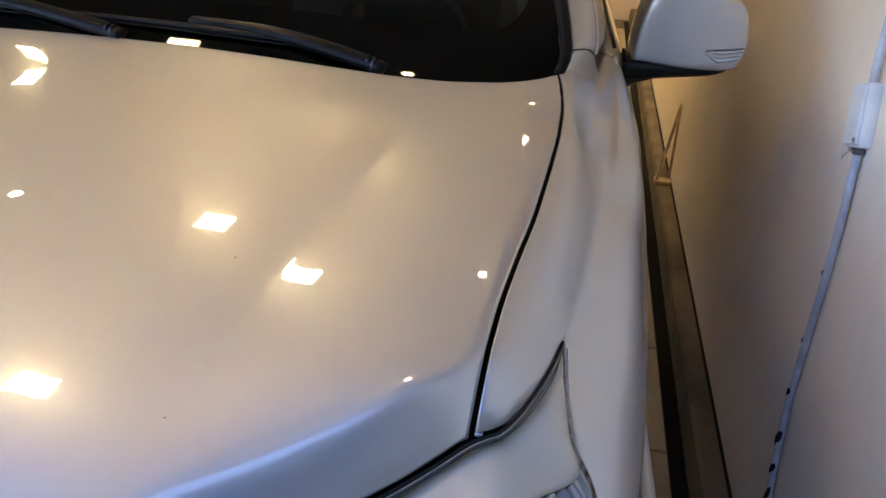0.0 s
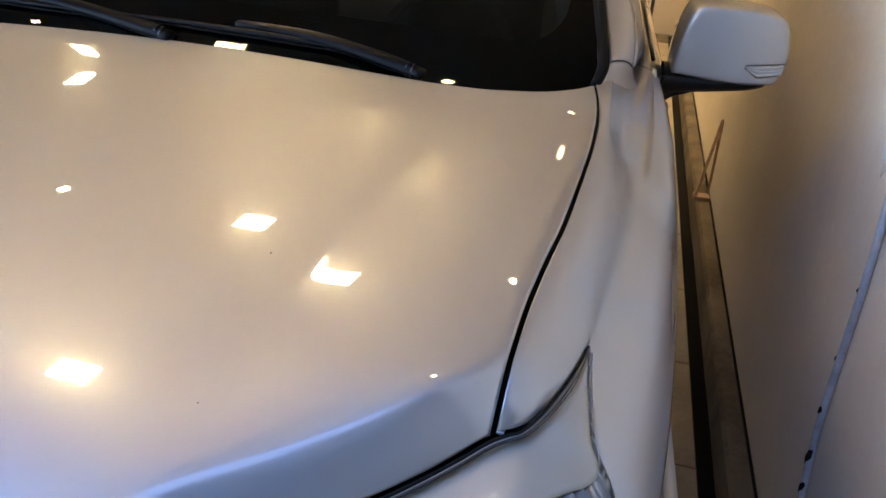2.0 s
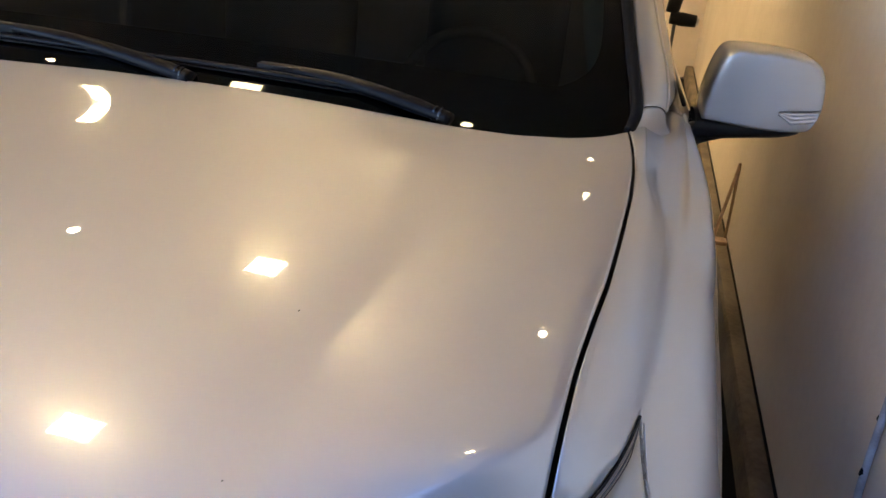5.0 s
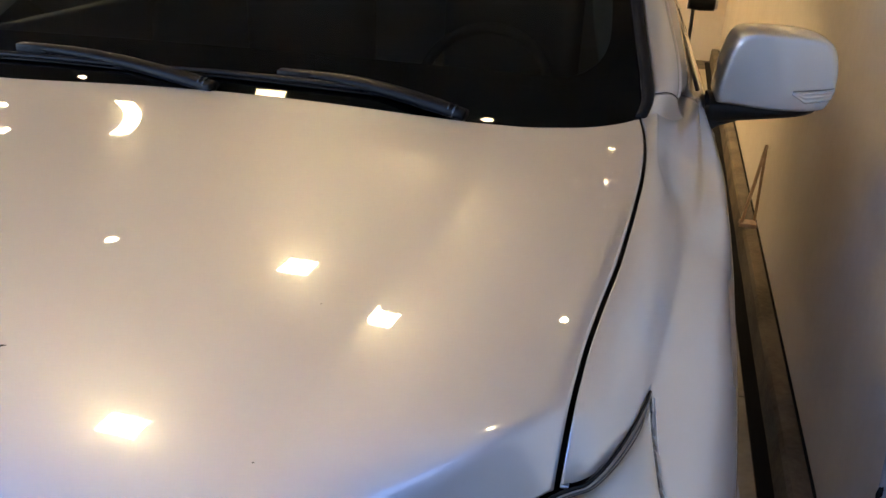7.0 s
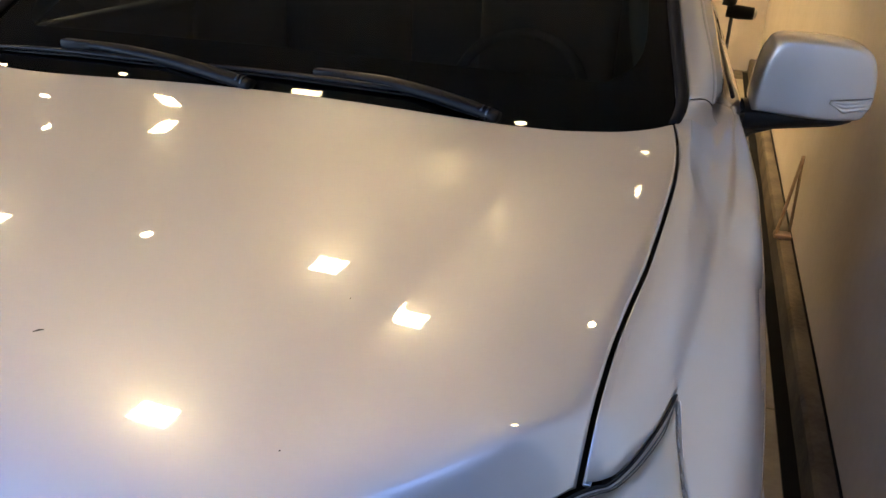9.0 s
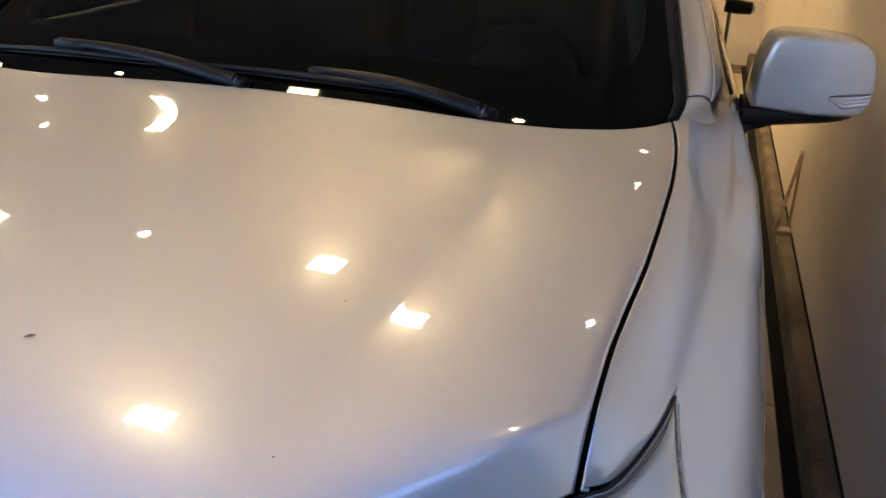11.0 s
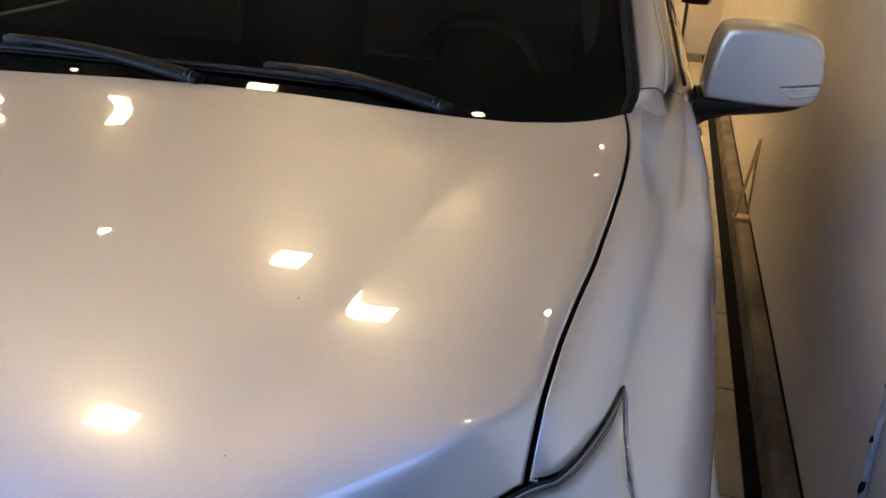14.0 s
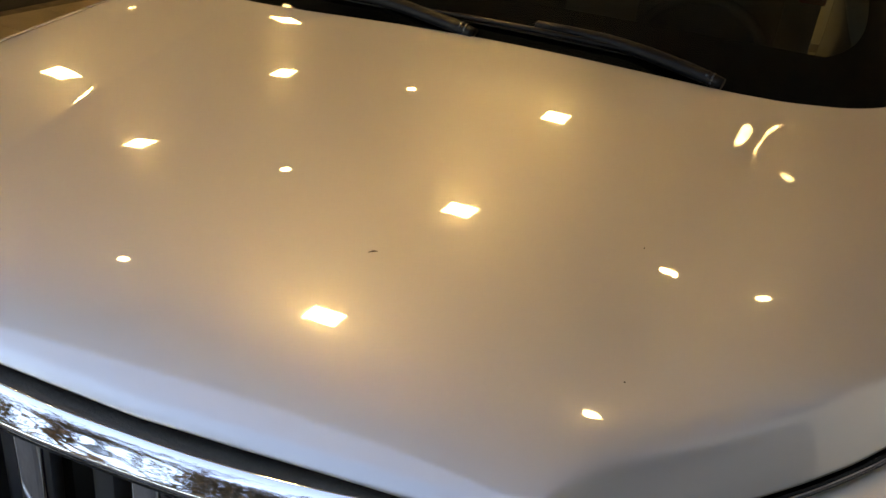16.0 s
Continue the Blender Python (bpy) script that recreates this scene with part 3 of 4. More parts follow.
LAMP_LOW = [(0.45, 0.095, 0.905), (0.53, 0.118, 0.895), (0.61, 0.15, 0.895), (0.68, 0.19, 0.905), (0.745, 0.24, 0.93), (0.80, 0.31, 0.965)] + [wing_edge(f) for f in (0.62, 0.52, 0.44, 0.375)]


def lamp_surface(s, inset):
    top, low = spline(LAMP_TOP, 60), spline(LAMP_LOW, 60)

    def at(u, v):
        a, b = top[int(round(u * 60))], low[int(round(u * 60))]
        out = 0.15 * v + 0.85 * (1 - (1 - v) ** 1.8)
        down = 0.15 * v + 0.85 * v ** 3.5
        p = a + (b - a) * np.array((out, out, down))
        n = np.array((0.30 + 0.2 * u, -0.50, 0.78))
        n = n / np.linalg.norm(n)
        p = p - n * inset * (0.25 + 0.75 * math.sin(math.pi * min(max(v, 0), 1)))
        return (s * p[0], p[1], p[2])
    return at


def headlamp(s):
    lamp = new("headlight")
    lamp.parent = suv
    tagged(lamp, "clear headlamp with chrome reflectors and a swept-back tip")
    sheet("lens", lamp_surface(s, 0.0), 60, 24, LENS, lamp, "clear polycarbonate lens", out=(s * 0.4, -0.7, 0.5))
    shell = lamp_surface(s, 0.055)
    sheet("housing", shell, 40, 16, HOUSING, lamp, "pale grey housing", out=(s * 0.4, -0.7, 0.5))
    skin = lamp_surface(s, 0.0)

    def brow(u, v):
        w = 0.03 + v * (0.42 + 1.0 * max(u - 0.62, 0))
        x, y, z = skin(u, w)
        d = 0.014 - 0.009 * v
        return (x - s * 0.42 * d, y + 0.50 * d, z - 0.76 * d)
    sheet("brow", brow, 60, 12, WARM_BROW, lamp, "pale inner brow of the lamp, coloured like the warm ceiling it mirrors", out=(s * 0.4, -0.7, 0.5), thick=0.004)
    # faceted reflector blocks
    inner = lamp_surface(s, 0.045)
    bm = bmesh.new()
    cols, rows = 46, 14
    for i in range(cols):
        for j in range(rows):
            u0, v0 = 0.04 + 0.74 * i / cols, 0.42 + 0.57 * j / rows
            u1, v1 = u0 + 0.74 / cols, v0 + 0.57 / rows
            q = [Vector(inner(*c)) for c in ((u0, v0), (u1, v0), (u1, v1), (u0, v1))]
            c = sum(q, Vector()) / 4 + Vector((s * 0.2, -0.6, 0.4)) * random.uniform(0.002, 0.007)
            vs = [bm.verts.new(p) for p in q]
            tip = bm.verts.new(c + Vector((random.uniform(-0.003, 0.003), 0, random.uniform(-0.003, 0.003))))
            for k in range(4):
                bm.faces.new((vs[k], vs[(k + 1) % 4], tip))
    part("reflector", bm, REFLECTOR, lamp, "faceted chrome reflector")
    c = Vector(lamp_surface(s, 0.035)(0.80, 0.62))
    bm = bmesh.new()
    bmesh.ops.create_uvsphere(bm, u_segments=16, v_segments=10, radius=0.016, matrix=Matrix.Translation(c))
    part("bulb", bm, AMBER, lamp, "amber indicator bulb", smooth=True)
    # clear ribbed band outside the brow, running up to the tip
    band = lamp_surface(s, 0.010)

    def tip_band(u, v):
        a = 0.60 + 0.385 * u
        low = 0.46 + 1.0 * max(a - 0.62, 0)
        x, y, z = band(a, low + (0.985 - low) * v)
        return (x, y, z - 0.0012 * abs(math.sin(u * math.pi * 16)))
    sheet("clear_band", tip_band, 96, 10, CLEAR_BAND, lamp, "clear ribbed outer band of the lamp", out=(s * 0.4, -0.7, 0.5))
    ribs = lamp_surface(s, 0.004)
    for k in range(7):
        u0 = 0.965 - 0.03 * k
        v0 = 0.47 + 1.0 * max(u0 - 0.62, 0)
        sweep("rib", [ribs(u0, v0 + (0.97 - v0) * q) for q in (0, 0.33, 0.66, 1)], [0.0012, 0.0016, 0.0012], HOUSING, lamp, n=10, sides=6)
    # gasket, bright bead and dark groove side by side along the upper edge
    lens = lamp_surface(s, 0.0)
    def line(off, lift):
        pts = []
        for k in range(0, 61, 4):
            p, q = Vector(lens(k / 60, 0.0)), Vector(lens(k / 60, 0.25))
            d = q - p
            pts.append(p + d * min(off / max(d.length, 1e-6), 0.8) + Vector((0, 0, lift)))
        return pts
    for nm, off, lift, r, m, lb in (("gasket", 0.001, 0.001, 0.0022, RUBBER, "black rubber gasket"), ("bead", 0.0040, 0.0006, 0.0006, SATIN, "bright bead"),
                                    ("strip", 0.0064, 0.0003, 0.0011, DULL, "grey sealing strip"), ("groove", 0.0090, 0.0006, 0.0006, BLACK, "dark groove")):
        sweep(nm, line(off, lift), [r, r, r * 0.8], m, lamp, lb, n=60, sides=8)
    low = [(s * x * 1.004, y, z) for x, y, z in LAMP_LOW]
    sweep("edge", low, [0.0009, 0.0009], HOUSING, lamp, n=50, sides=8)


CLEAR_BAND = mat("clear_band", (0.60, 0.62, 0.66), 0.18, 0.6)
HOUSING = mat("lamp_housing", (0.62, 0.62, 0.63), 0.35, 0.2)
# cream base colour imitates the warm ceiling reflected in the satin brow
WARM_BROW = mat("brow_warm_reflection", (0.93, 0.80, 0.62), 0.38, 0.1)
for s in (1, -1):
    headlamp(s)

# grille
def bar_curve(x):
    return 0.118 + 0.42 * max(abs(x) - 0.03, 0) ** 2


grille = new("grille")
grille.parent = suv
tagged(grille, "black grille with chrome frame and upright chrome bars")


def bar_section(prof, x0, x1):
    """A moulding of the given (set-back, height) profile along the curved nose."""
    def at(u, v):
        x = x0 + (x1 - x0) * u
        q = along(prof, v)
        return (x, bar_curve(x) + q[0], q[1])
    return at


UPPER = [(0.024, 1.069), (0.0205, 1.0755), (0.017, 1.0755), (0.010, 1.070), (0.003, 1.062), (-0.003, 1.055), (-0.006, 1.050), (-0.002, 1.046), (0.012, 1.045)]
LOWER = [(0.02, 0.725), (0.0, 0.722), (-0.012, 0.705), (-0.012, 0.69), (0.0, 0.675), (0.02, 0.672)]
sheet("chrome_frame", bar_section(UPPER, -0.45, 0.45), 60, 32, CHROME, grille, "polished chrome upper bar", out=(0, -1, 0.4))
sheet("chrome_frame", bar_section(LOWER, -0.40, 0.40), 50, 12, CHROME, grille, "polished chrome lower bar", out=(0, -1, 0.2))
sheet("shroud", lambda u, v: (-0.47 + 0.94 * u, bar_curve(-0.47 + 0.94 * u) + 0.018 + 0.07 * v, 1.064 + 0.001 * v), 40, 4, SHROUD, grille, "dark brown-grey trim between bonnet and chrome bar", thick=0.004)
sheet("backing", lambda u, v: (-0.44 + 0.88 * u, bar_curve(-0.44 + 0.88 * u) + 0.10, 1.08 - 0.42 * v), 20, 10, RUBBER, grille, "dark mesh backing", out=(0, -1, 0), thick=0.006)
sheet("inner_frame", bar_section([(0.03, 1.045), (0.002, 1.043), (0.0, 1.035), (0.02, 1.028)], -0.43, 0.43), 40, 8, BLACK_GLOSS, grille, "black inner frame", out=(0, -1, 0))
for k in range(-3, 4):
    x = k * 0.152 + 0.024
    if abs(x) > 0.42:
        continue
    y = bar_curve(x) + 0.012
    bm = bmesh.new()
    box(bm, (x - 0.017, y, 0.72), (x + 0.017, y + 0.05, 1.027), 0.007, 3)
    part("upright_bar", bm, CHROME, grille, "chrome upright bar", smooth=True)
    bm = bmesh.new()
    box(bm, (x + 0.052, y + 0.035, 0.72), (x + 0.082, y + 0.07, 1.030), 0.006, 2)
    part("upright_slat", bm, DULL, grille, "dull grey recessed slat", smooth=True)

# front bumper
def bumper(u, v):
    a = (u - 0.5) * 2
    x = 0.955 * math.copysign(abs(math.sin(a * math.pi / 2)) ** 0.8, a)
    front = 0.03 + 0.42 * abs(a) ** 3.2
    prof = [(0.06, 0.90), (0.02, 0.86), (0.0, 0.74), (-0.01, 0.62), (0.01, 0.5), (0.05, 0.40), (0.12, 0.33)]
    q = along(prof, v)
    return (x, front + q[0], q[1] - 0.01 + 0.03 * abs(a) ** 2 * (1 - v))


sheet("front_bumper", bumper, 60, 20, PAINT, suv, "silver front bumper", out=(0, -1, 0), thick=0.01)
box_part("number_plate", (-0.26, 0.012, 0.60), (0.26, 0.024, 0.71), BOX, suv, "white number plate with dark bars", bevel=0.003)
for k in range(5):
    box_part("plate_bar", (-0.21 + k * 0.088, 0.007, 0.625), (-0.15 + k * 0.088, 0.0118, 0.685), BLACK, suv, bevel=0.001)

# cowl, windscreen and pillars
RAKE = 0.60


def screen_point(x, h):
    """A point of the windscreen at half-width x and h metres above its foot."""
    edge = 0.803 - 0.21 * h if h > 0 else 0.803
    bow = 0.070 * (1 - min(abs(x) / 0.80, 1.2) ** 2.2)
    foot = 0.0154 * (math.exp(-(h + 0.020) / 0.04) - 0.6)
    return Vector((x, 1.420 - bow + h / RAKE + foot + 1.6 * max(h - 0.12, 0) ** 2 * min(abs(x) / 0.72, 1) ** 2, 1.256 + 0.012 * (1 - (x / 0.8) ** 2) + h))


def side_x(z):
    """Half-width of the body side at height z."""
    return lerp([(0.35, 0.93), (0.5, 0.962), (0.8, 0.99), (1.0, 0.992), (1.12, 0.985), (1.18, 0.972), (1.22, 0.945), (1.24, 0.915), (1.5, 0.835), (1.72, 0.745), (1.80, 0.70)], z)


def narrow(s, z):
    """The far side of the cabin stands a little further in."""
    return 0.022 * min(max((z - 1.26) / 0.08, 0), 1) if s < 0 else 0.0


def screen(u, v, low=-0.034, high=0.36, inset=0.0, lift=0.0):
    h = low + (high - low) * v
    h += 0.07 * (1 - (2 * u - 1) ** 2) * max(h, 0) / 0.36
    half = 0.803 - 0.23 * max(h, 0) - inset - narrow(u - 0.5, 1.26 + h)
    p = screen_point((2 * u - 1) * half, h)
    return p + Vector((0, -0.6, 0.8)) * lift


sheet("windscreen", screen, 40, 30, GLASS, suv, "dark reflective windscreen with a black border", out=(0, -0.6, 0.8))


def frit_band(name, u0, u1, h0, h1):
    sheet(name, lambda u, v: screen(u0(v) + (u1(v) - u0(v)) * u, 0, h0 + (h1 - h0) * v, 1, 0.0, -0.003), 24, 24, FRIT, suv, "black glass border", out=(0, -0.6, 0.8))


frit_band("frit", lambda v: 0, lambda v: 1, -0.034, 0.040)
for s in (1, -1):
    def edge_in(v):
        w = 0.030 + 0.06 * math.exp(-v * 12)
        return w if s < 0 else 1 - w
    frit_band("frit", (lambda v: 0) if s < 0 else edge_in, edge_in if s < 0 else (lambda v: 1), 0.038, 0.36)
frit_band("frit", lambda v: 0, lambda v: 1, 0.32, 0.36)


def cowl(u, v):
    a = 2 * u - 1
    x = a * 0.80
    y0, y1 = smooth_table(REAR, abs(x), 0.02) - 0.035, screen_point(x, -0.03)[1] + 0.004
    z0 = hood_z(min(abs(x), 0.79), min(y0, 1.36)) - 0.022
    z1 = screen_point(x, -0.03)[2] - 0.008
    return (x, y0 + (y1 - y0) * v, z0 + (z1 - z0) * v - 0.010 * math.sin(math.pi * v))


sheet("cowl_panel", cowl, 60, 8, BLACK_COWL, suv, "glossy black scuttle panel below the windscreen", thick=0.006)
for s in (1, -1):
    # rubber edge and painted pillar
    foot = [(0.798, 1.395, 1.247), (0.805, 1.412, 1.257), (0.809, 1.453, 1.284), (0.790, 1.565, 1.350), (0.764, 1.717, 1.441), (0.732, 1.955, 1.558), (0.713, 2.07, 1.627)]
    sweep("screen_rubber", [(s * (x - narrow(s, z)), y, z + 0.002) for x, y, z in foot], [0.010, 0.013, 0.013], SCREEN_RUBBER, suv, "black windscreen rubber", n=40, sides=8)
    inner = spline([(0.815, 1.39, 1.222), (0.824, 1.460, 1.283), (0.804, 1.57, 1.349), (0.778, 1.720, 1.440), (0.746, 1.955, 1.555), (0.728, 2.07, 1.625)], 40)
    outer = spline([(0.850, 1.44, 1.185), (0.872, 1.53, 1.260), (0.866, 1.61, 1.326), (0.834, 1.735, 1.414), (0.800, 1.965, 1.527), (0.772, 2.08, 1.595)], 40)

    def pillar(u, v):
        k = min(int(v * 40), 39)
        a, b = inner[k] + (inner[k + 1] - inner[k]) * (v * 40 - k), outer[k] + (outer[k + 1] - outer[k]) * (v * 40 - k)
        p = a + (b - a) * u
        n = np.array((0.45, -0.5, 0.7)) * 0.012 * math.sin(math.pi * u)
        p = p + n
        return (s * (p[0] - narrow(s, p[2])), p[1], p[2])
    sheet("windscreen_pillar", lambda u, v: pillar(u, 0.2018 + 0.7982 * v), 10, 40, PAINT, suv, "silver windscreen pillar", out=(s * 0.5, -0.5, 0.7), thick=0.02)
    def window_frame(u, v):
        x, y, z = pillar(1.0, 0.215 + 0.765 * v)
        q = Vector((s * min(side_x(z) - 0.002, abs(x) + 0.024), 1.62 + (z - 1.25) / 0.62 + 0.004, z))
        return Vector((x + s * 0.003, y + 0.004, z - 0.003)).lerp(q, u)
    sheet("door_frame", window_frame, 6, 30, PAINT, suv, "silver front edge of the door window frame", out=(s, 0, 0), thick=0.008)
    cut = [pillar(k / 8, 0.2008) for k in range(9)]
    sweep("panel_joint", [(x + s * 0.0006, y - 0.0008, z + 0.001) for x, y, z in cut], [0.0010, 0.0011, 0.0009], RUBBER, suv, n=16, sides=6)

    def flare(u, v):
        a, b = Vector(pillar(u, 0.2)), Vector((s * (0.812 + 0.100 * u), 1.40 + 0.20 * u, 1.247 - 0.046 * u - 0.006 * math.sin(math.pi * u)))
        p = a.lerp(b, v)
        dip = 0.008 * math.sin(math.pi * v) * u
        return (p[0] - s * dip * 0.6, p[1], p[2] - dip)
    sheet("pillar_foot", flare, 16, 14, PAINT, suv, "silver foot of the pillar running into the wing", out=(s * 0.5, -0.5, 0.7), thick=0.006)
    liner_in = [(s * (a[0] - 0.082), a[1] + 0.05, a[2] - 0.01) for a in inner[5::6]]
    sweep("pillar_liner", liner_in, [0.022, 0.028, 0.022], LINER, suv, "pale grey inner pillar lining", n=24, flat=0.6)

# wipers
def wiper(arm, blade, base):
    w = new("wiper")
    w.parent = suv
    tagged(w, "black windscreen wiper parked along the scuttle")
    sweep("arm", arm, [0.016, 0.020, 0.019, 0.017, 0.013], WIPER, w, "black tapered arm", n=30, sides=14, flat=0.72)
    sweep("blade", blade, [0.004, 0.0085, 0.0105, 0.0085, 0.004], WIPER, w, "flat black blade", n=30, sides=8, flat=0.6)
    sweep("rubber_edge", [(x, y + 0.004, z - 0.011) for x, y, z in blade], [0.003, 0.004, 0.003], RUBBER, w, n=24, sides=6)
    k = Vector(arm[-1])
    box_part("clip", k + Vector((-0.055, -0.014, -0.012)), k + Vector((0.020, 0.012, 0.008)), WIPER, w, "black blade clip", bevel=0.004)
    bm = bmesh.new()
    ring(bm, base, (0, -0.2, 1), 0.0, 0.022, 0.02, 24)
    part("pivot", bm, BLACK, w, smooth=True)
    d = Vector(arm[1]) - Vector(arm[0])
    ringpos = Vector(arm[0]) + d * 0.25
    for off in (0.0, 0.012):
        bm = bmesh.new()
        ring(bm, ringpos + d.normalized() * off, d, 0.0135, 0.0165, 0.004, 20)
        part("joint_ring", bm, BLACK_GLOSS, w, smooth=True)


def on_screen(x, h, lift):
    p = screen_point(x, h) + Vector((0, -0.6, 0.8)) * lift
    return tuple(p)


wiper([(-0.035, 1.316, 1.252), (-0.11, 1.332, 1.262), (-0.245, 1.358, 1.276), (-0.36, 1.372, 1.284), (-0.46, 1.380, 1.287)],
      [on_screen(x, h - 0.016, 0.009) for x, h in ((-0.80, 0.006), (-0.62, 0.013), (-0.49, 0.016), (-0.3, 0.016), (-0.12, 0.014))], (-0.02, 1.300, 1.220))
wiper([(0.475, 1.312, 1.245), (0.40, 1.332, 1.257), (0.31, 1.350, 1.270), (0.23, 1.362, 1.278), (0.135, 1.368, 1.282)],
      [on_screen(x, h - 0.016, 0.009) for x, h in ((-0.20, 0.018), (-0.05, 0.018), (0.12, 0.016), (0.27, 0.012), (0.42, 0.006))], (0.50, 1.303, 1.214))

# door mirrors
MIRROR_OUT = [(0.974, 1.204), (0.969, 1.224), (0.975, 1.285), (0.990, 1.342), (1.010, 1.366), (1.060, 1.372), (1.130, 1.371), (1.185, 1.363), (1.212, 1.342), (1.225, 1.300), (1.227, 1.255), (1.219, 1.224), (1.197, 1.204), (1.10, 1.198)]


def door_mirror(s):
    m = new("door_mirror")
    m.parent = suv
    tagged(m, "silver door mirror with a clear side indicator and black base")
    rim = spline([(x, 0, z) for x, z in MIRROR_OUT + MIRROR_OUT[:1]], 56)
    cx, cz = 1.10, 1.268
    depth = [(1.762, 0.0, 0.0), (1.7621, 0.34, 0.34), (1.7623, 0.62, 0.62), (1.763, 0.82, 0.82), (1.765, 0.915, 0.918), (1.771, 0.957, 0.960), (1.785, 0.984, 0.985), (1.812, 0.997, 0.997), (1.86, 1.0, 1.0), (1.905, 0.985, 0.985), (1.93, 0.96, 0.96)]

    def at(u, v):
        q = rim[int(round(u * 56))]
        y, a, b = along(depth, v)
        return (s * (cx + (q[0] - cx) * a), y + 0.009 * (((q[0] - cx) * a) / 0.125) ** 2 * (1 - 0.5 * v), cz + (q[2] - cz) * b)
    sheet("housing", lambda u, v: at(u, 0.92 * v), 56, 38, PAINT, m, "silver mirror cap", out=(0, 0, 0))
    sheet("rear_shell", lambda u, v: at(u, 0.922 + 0.078 * v), 56, 4, BLACK, m, "black rear shell of the mirror", out=(0, 0, 0))
    bm = bmesh.new()
    back = [bm.verts.new(at(k / 56, 1.0)) for k in range(56)]
    bm.faces.new(back)
    part("surround", bm, BLACK, m)
    bm = bmesh.new()
    back = [bm.verts.new(Vector((s * cx, 0, cz)) + Vector((at(k / 56, 1.0)[0] - s * cx, 0, at(k / 56, 1.0)[2] - cz)) * 0.9 + Vector((0, at(k / 56, 1.0)[1] + 0.004, 0))) for k in range(56)]
    bm.faces.new(back)
    part("mirror_glass", bm, MIRROR, m, "mirror glass")
    # black underside and arm
    def under(u, v):
        w = 2 * math.pi * u
        x = 0.962 + 0.248 * v
        e = math.sqrt(max(1 - max((v - 0.75) / 0.25, 0) ** 2, 0))
        h = 0.056 * (1 - 0.62 * v) * (0.15 + 0.85 * e)
        d = 0.074 * (0.2 + 0.8 * e)
        return (s * x, 1.850 + d * math.cos(w), 1.196 + 0.010 * v + h * (math.sin(w) if math.sin(w) < 0 else 0.25 * math.sin(w)))
    sheet("underside", under, 24, 14, BLACK, m, "black lower shell", out=(0, 0, 0))
    arm = [(s * 0.905, 1.80, 1.135), (s * 0.935, 1.815, 1.142), (s * 0.975, 1.84, 1.157), (s * 1.03, 1.855, 1.166)]
    sweep("arm", arm, [0.046, 0.042, 0.034, 0.024], BLACK, m, "black mirror arm", n=14, sides=14, flat=0.8)
    sweep("foot_cap", [(s * 0.945, 1.80, 1.105), (s * 0.985, 1.815, 1.118)], [0.02, 0.012], SATIN, m, n=5)
    # indicator: a ribbed clear strip that follows the cap
    def cap_y(x, z):
        w = math.atan2(z - cz, x - cx)
        q = min(rim, key=lambda r: abs(math.atan2(r[2] - cz, r[0] - cx) - w))
        f = math.hypot(x - cx, z - cz) / math.hypot(q[0] - cx, q[2] - cz)
        y = float(np.interp(f, [d[1] for d in depth[:9]], [d[0] for d in depth[:9]]))
        return y + 0.009 * ((x - cx) / 0.125) ** 2 * 0.75

    def strip(u, v):
        x = 1.133 + 0.0885 * u
        top = 1.246 + 0.012 * u
        low = top - 0.004 - 0.026 * min(1, u * 3.0) + 0.006 * u
        z = top + (low - top) * v
        return (s * x, cap_y(x, z) - 0.0035 - 0.0018 * abs(math.sin(v * math.pi * 3)), z)
    sheet("indicator", strip, 26, 14, INDICATOR, m, "clear ribbed indicator lens", out=(0, -1, 0), thick=0.004)
    sweep("indicator_line", [Vector(strip(u, 0)) + Vector((0, 0.001, 0.002)) for u in (0, 0.25, 0.5, 0.75, 1.0)], [0.0012, 0.0018, 0.0014], DULL, m, n=18, sides=6)


INDICATOR = mat("indicator_clear", (0.58, 0.57, 0.56), 0.2, 0.5)
for s in (1, -1):
    door_mirror(s)

# body sides, doors, glass, roof and tail
def wheel_cut(y, cy):
    d = 0.43 ** 2 - (y - cy) ** 2
    return 0.36 + math.sqrt(d) if d > 0 else 0.36


def side_panel(name, s, y0, y1, z0, z1, label, material=PAINT, out=0.0, arch=None, nu=20, nv=24):
    def at(u, v):
        y = y0 + (y1 - y0) * u
        low = z0 if arch is None else max(z0, wheel_cut(y, arch))
        z = low + (z1 - low) * v
        taper = 0.05 * max(0, (y - 3.9)) ** 2 + (0.02 * min(max((1.95 - y) / 0.22, 0), 1) if z0 > 0.4 else 0.0)
        return (s * (side_x(z) + out - taper), y, z)
    return sheet(name, at, nu, nv, material, suv, label, out=(s, 0, 0), thick=0.02)


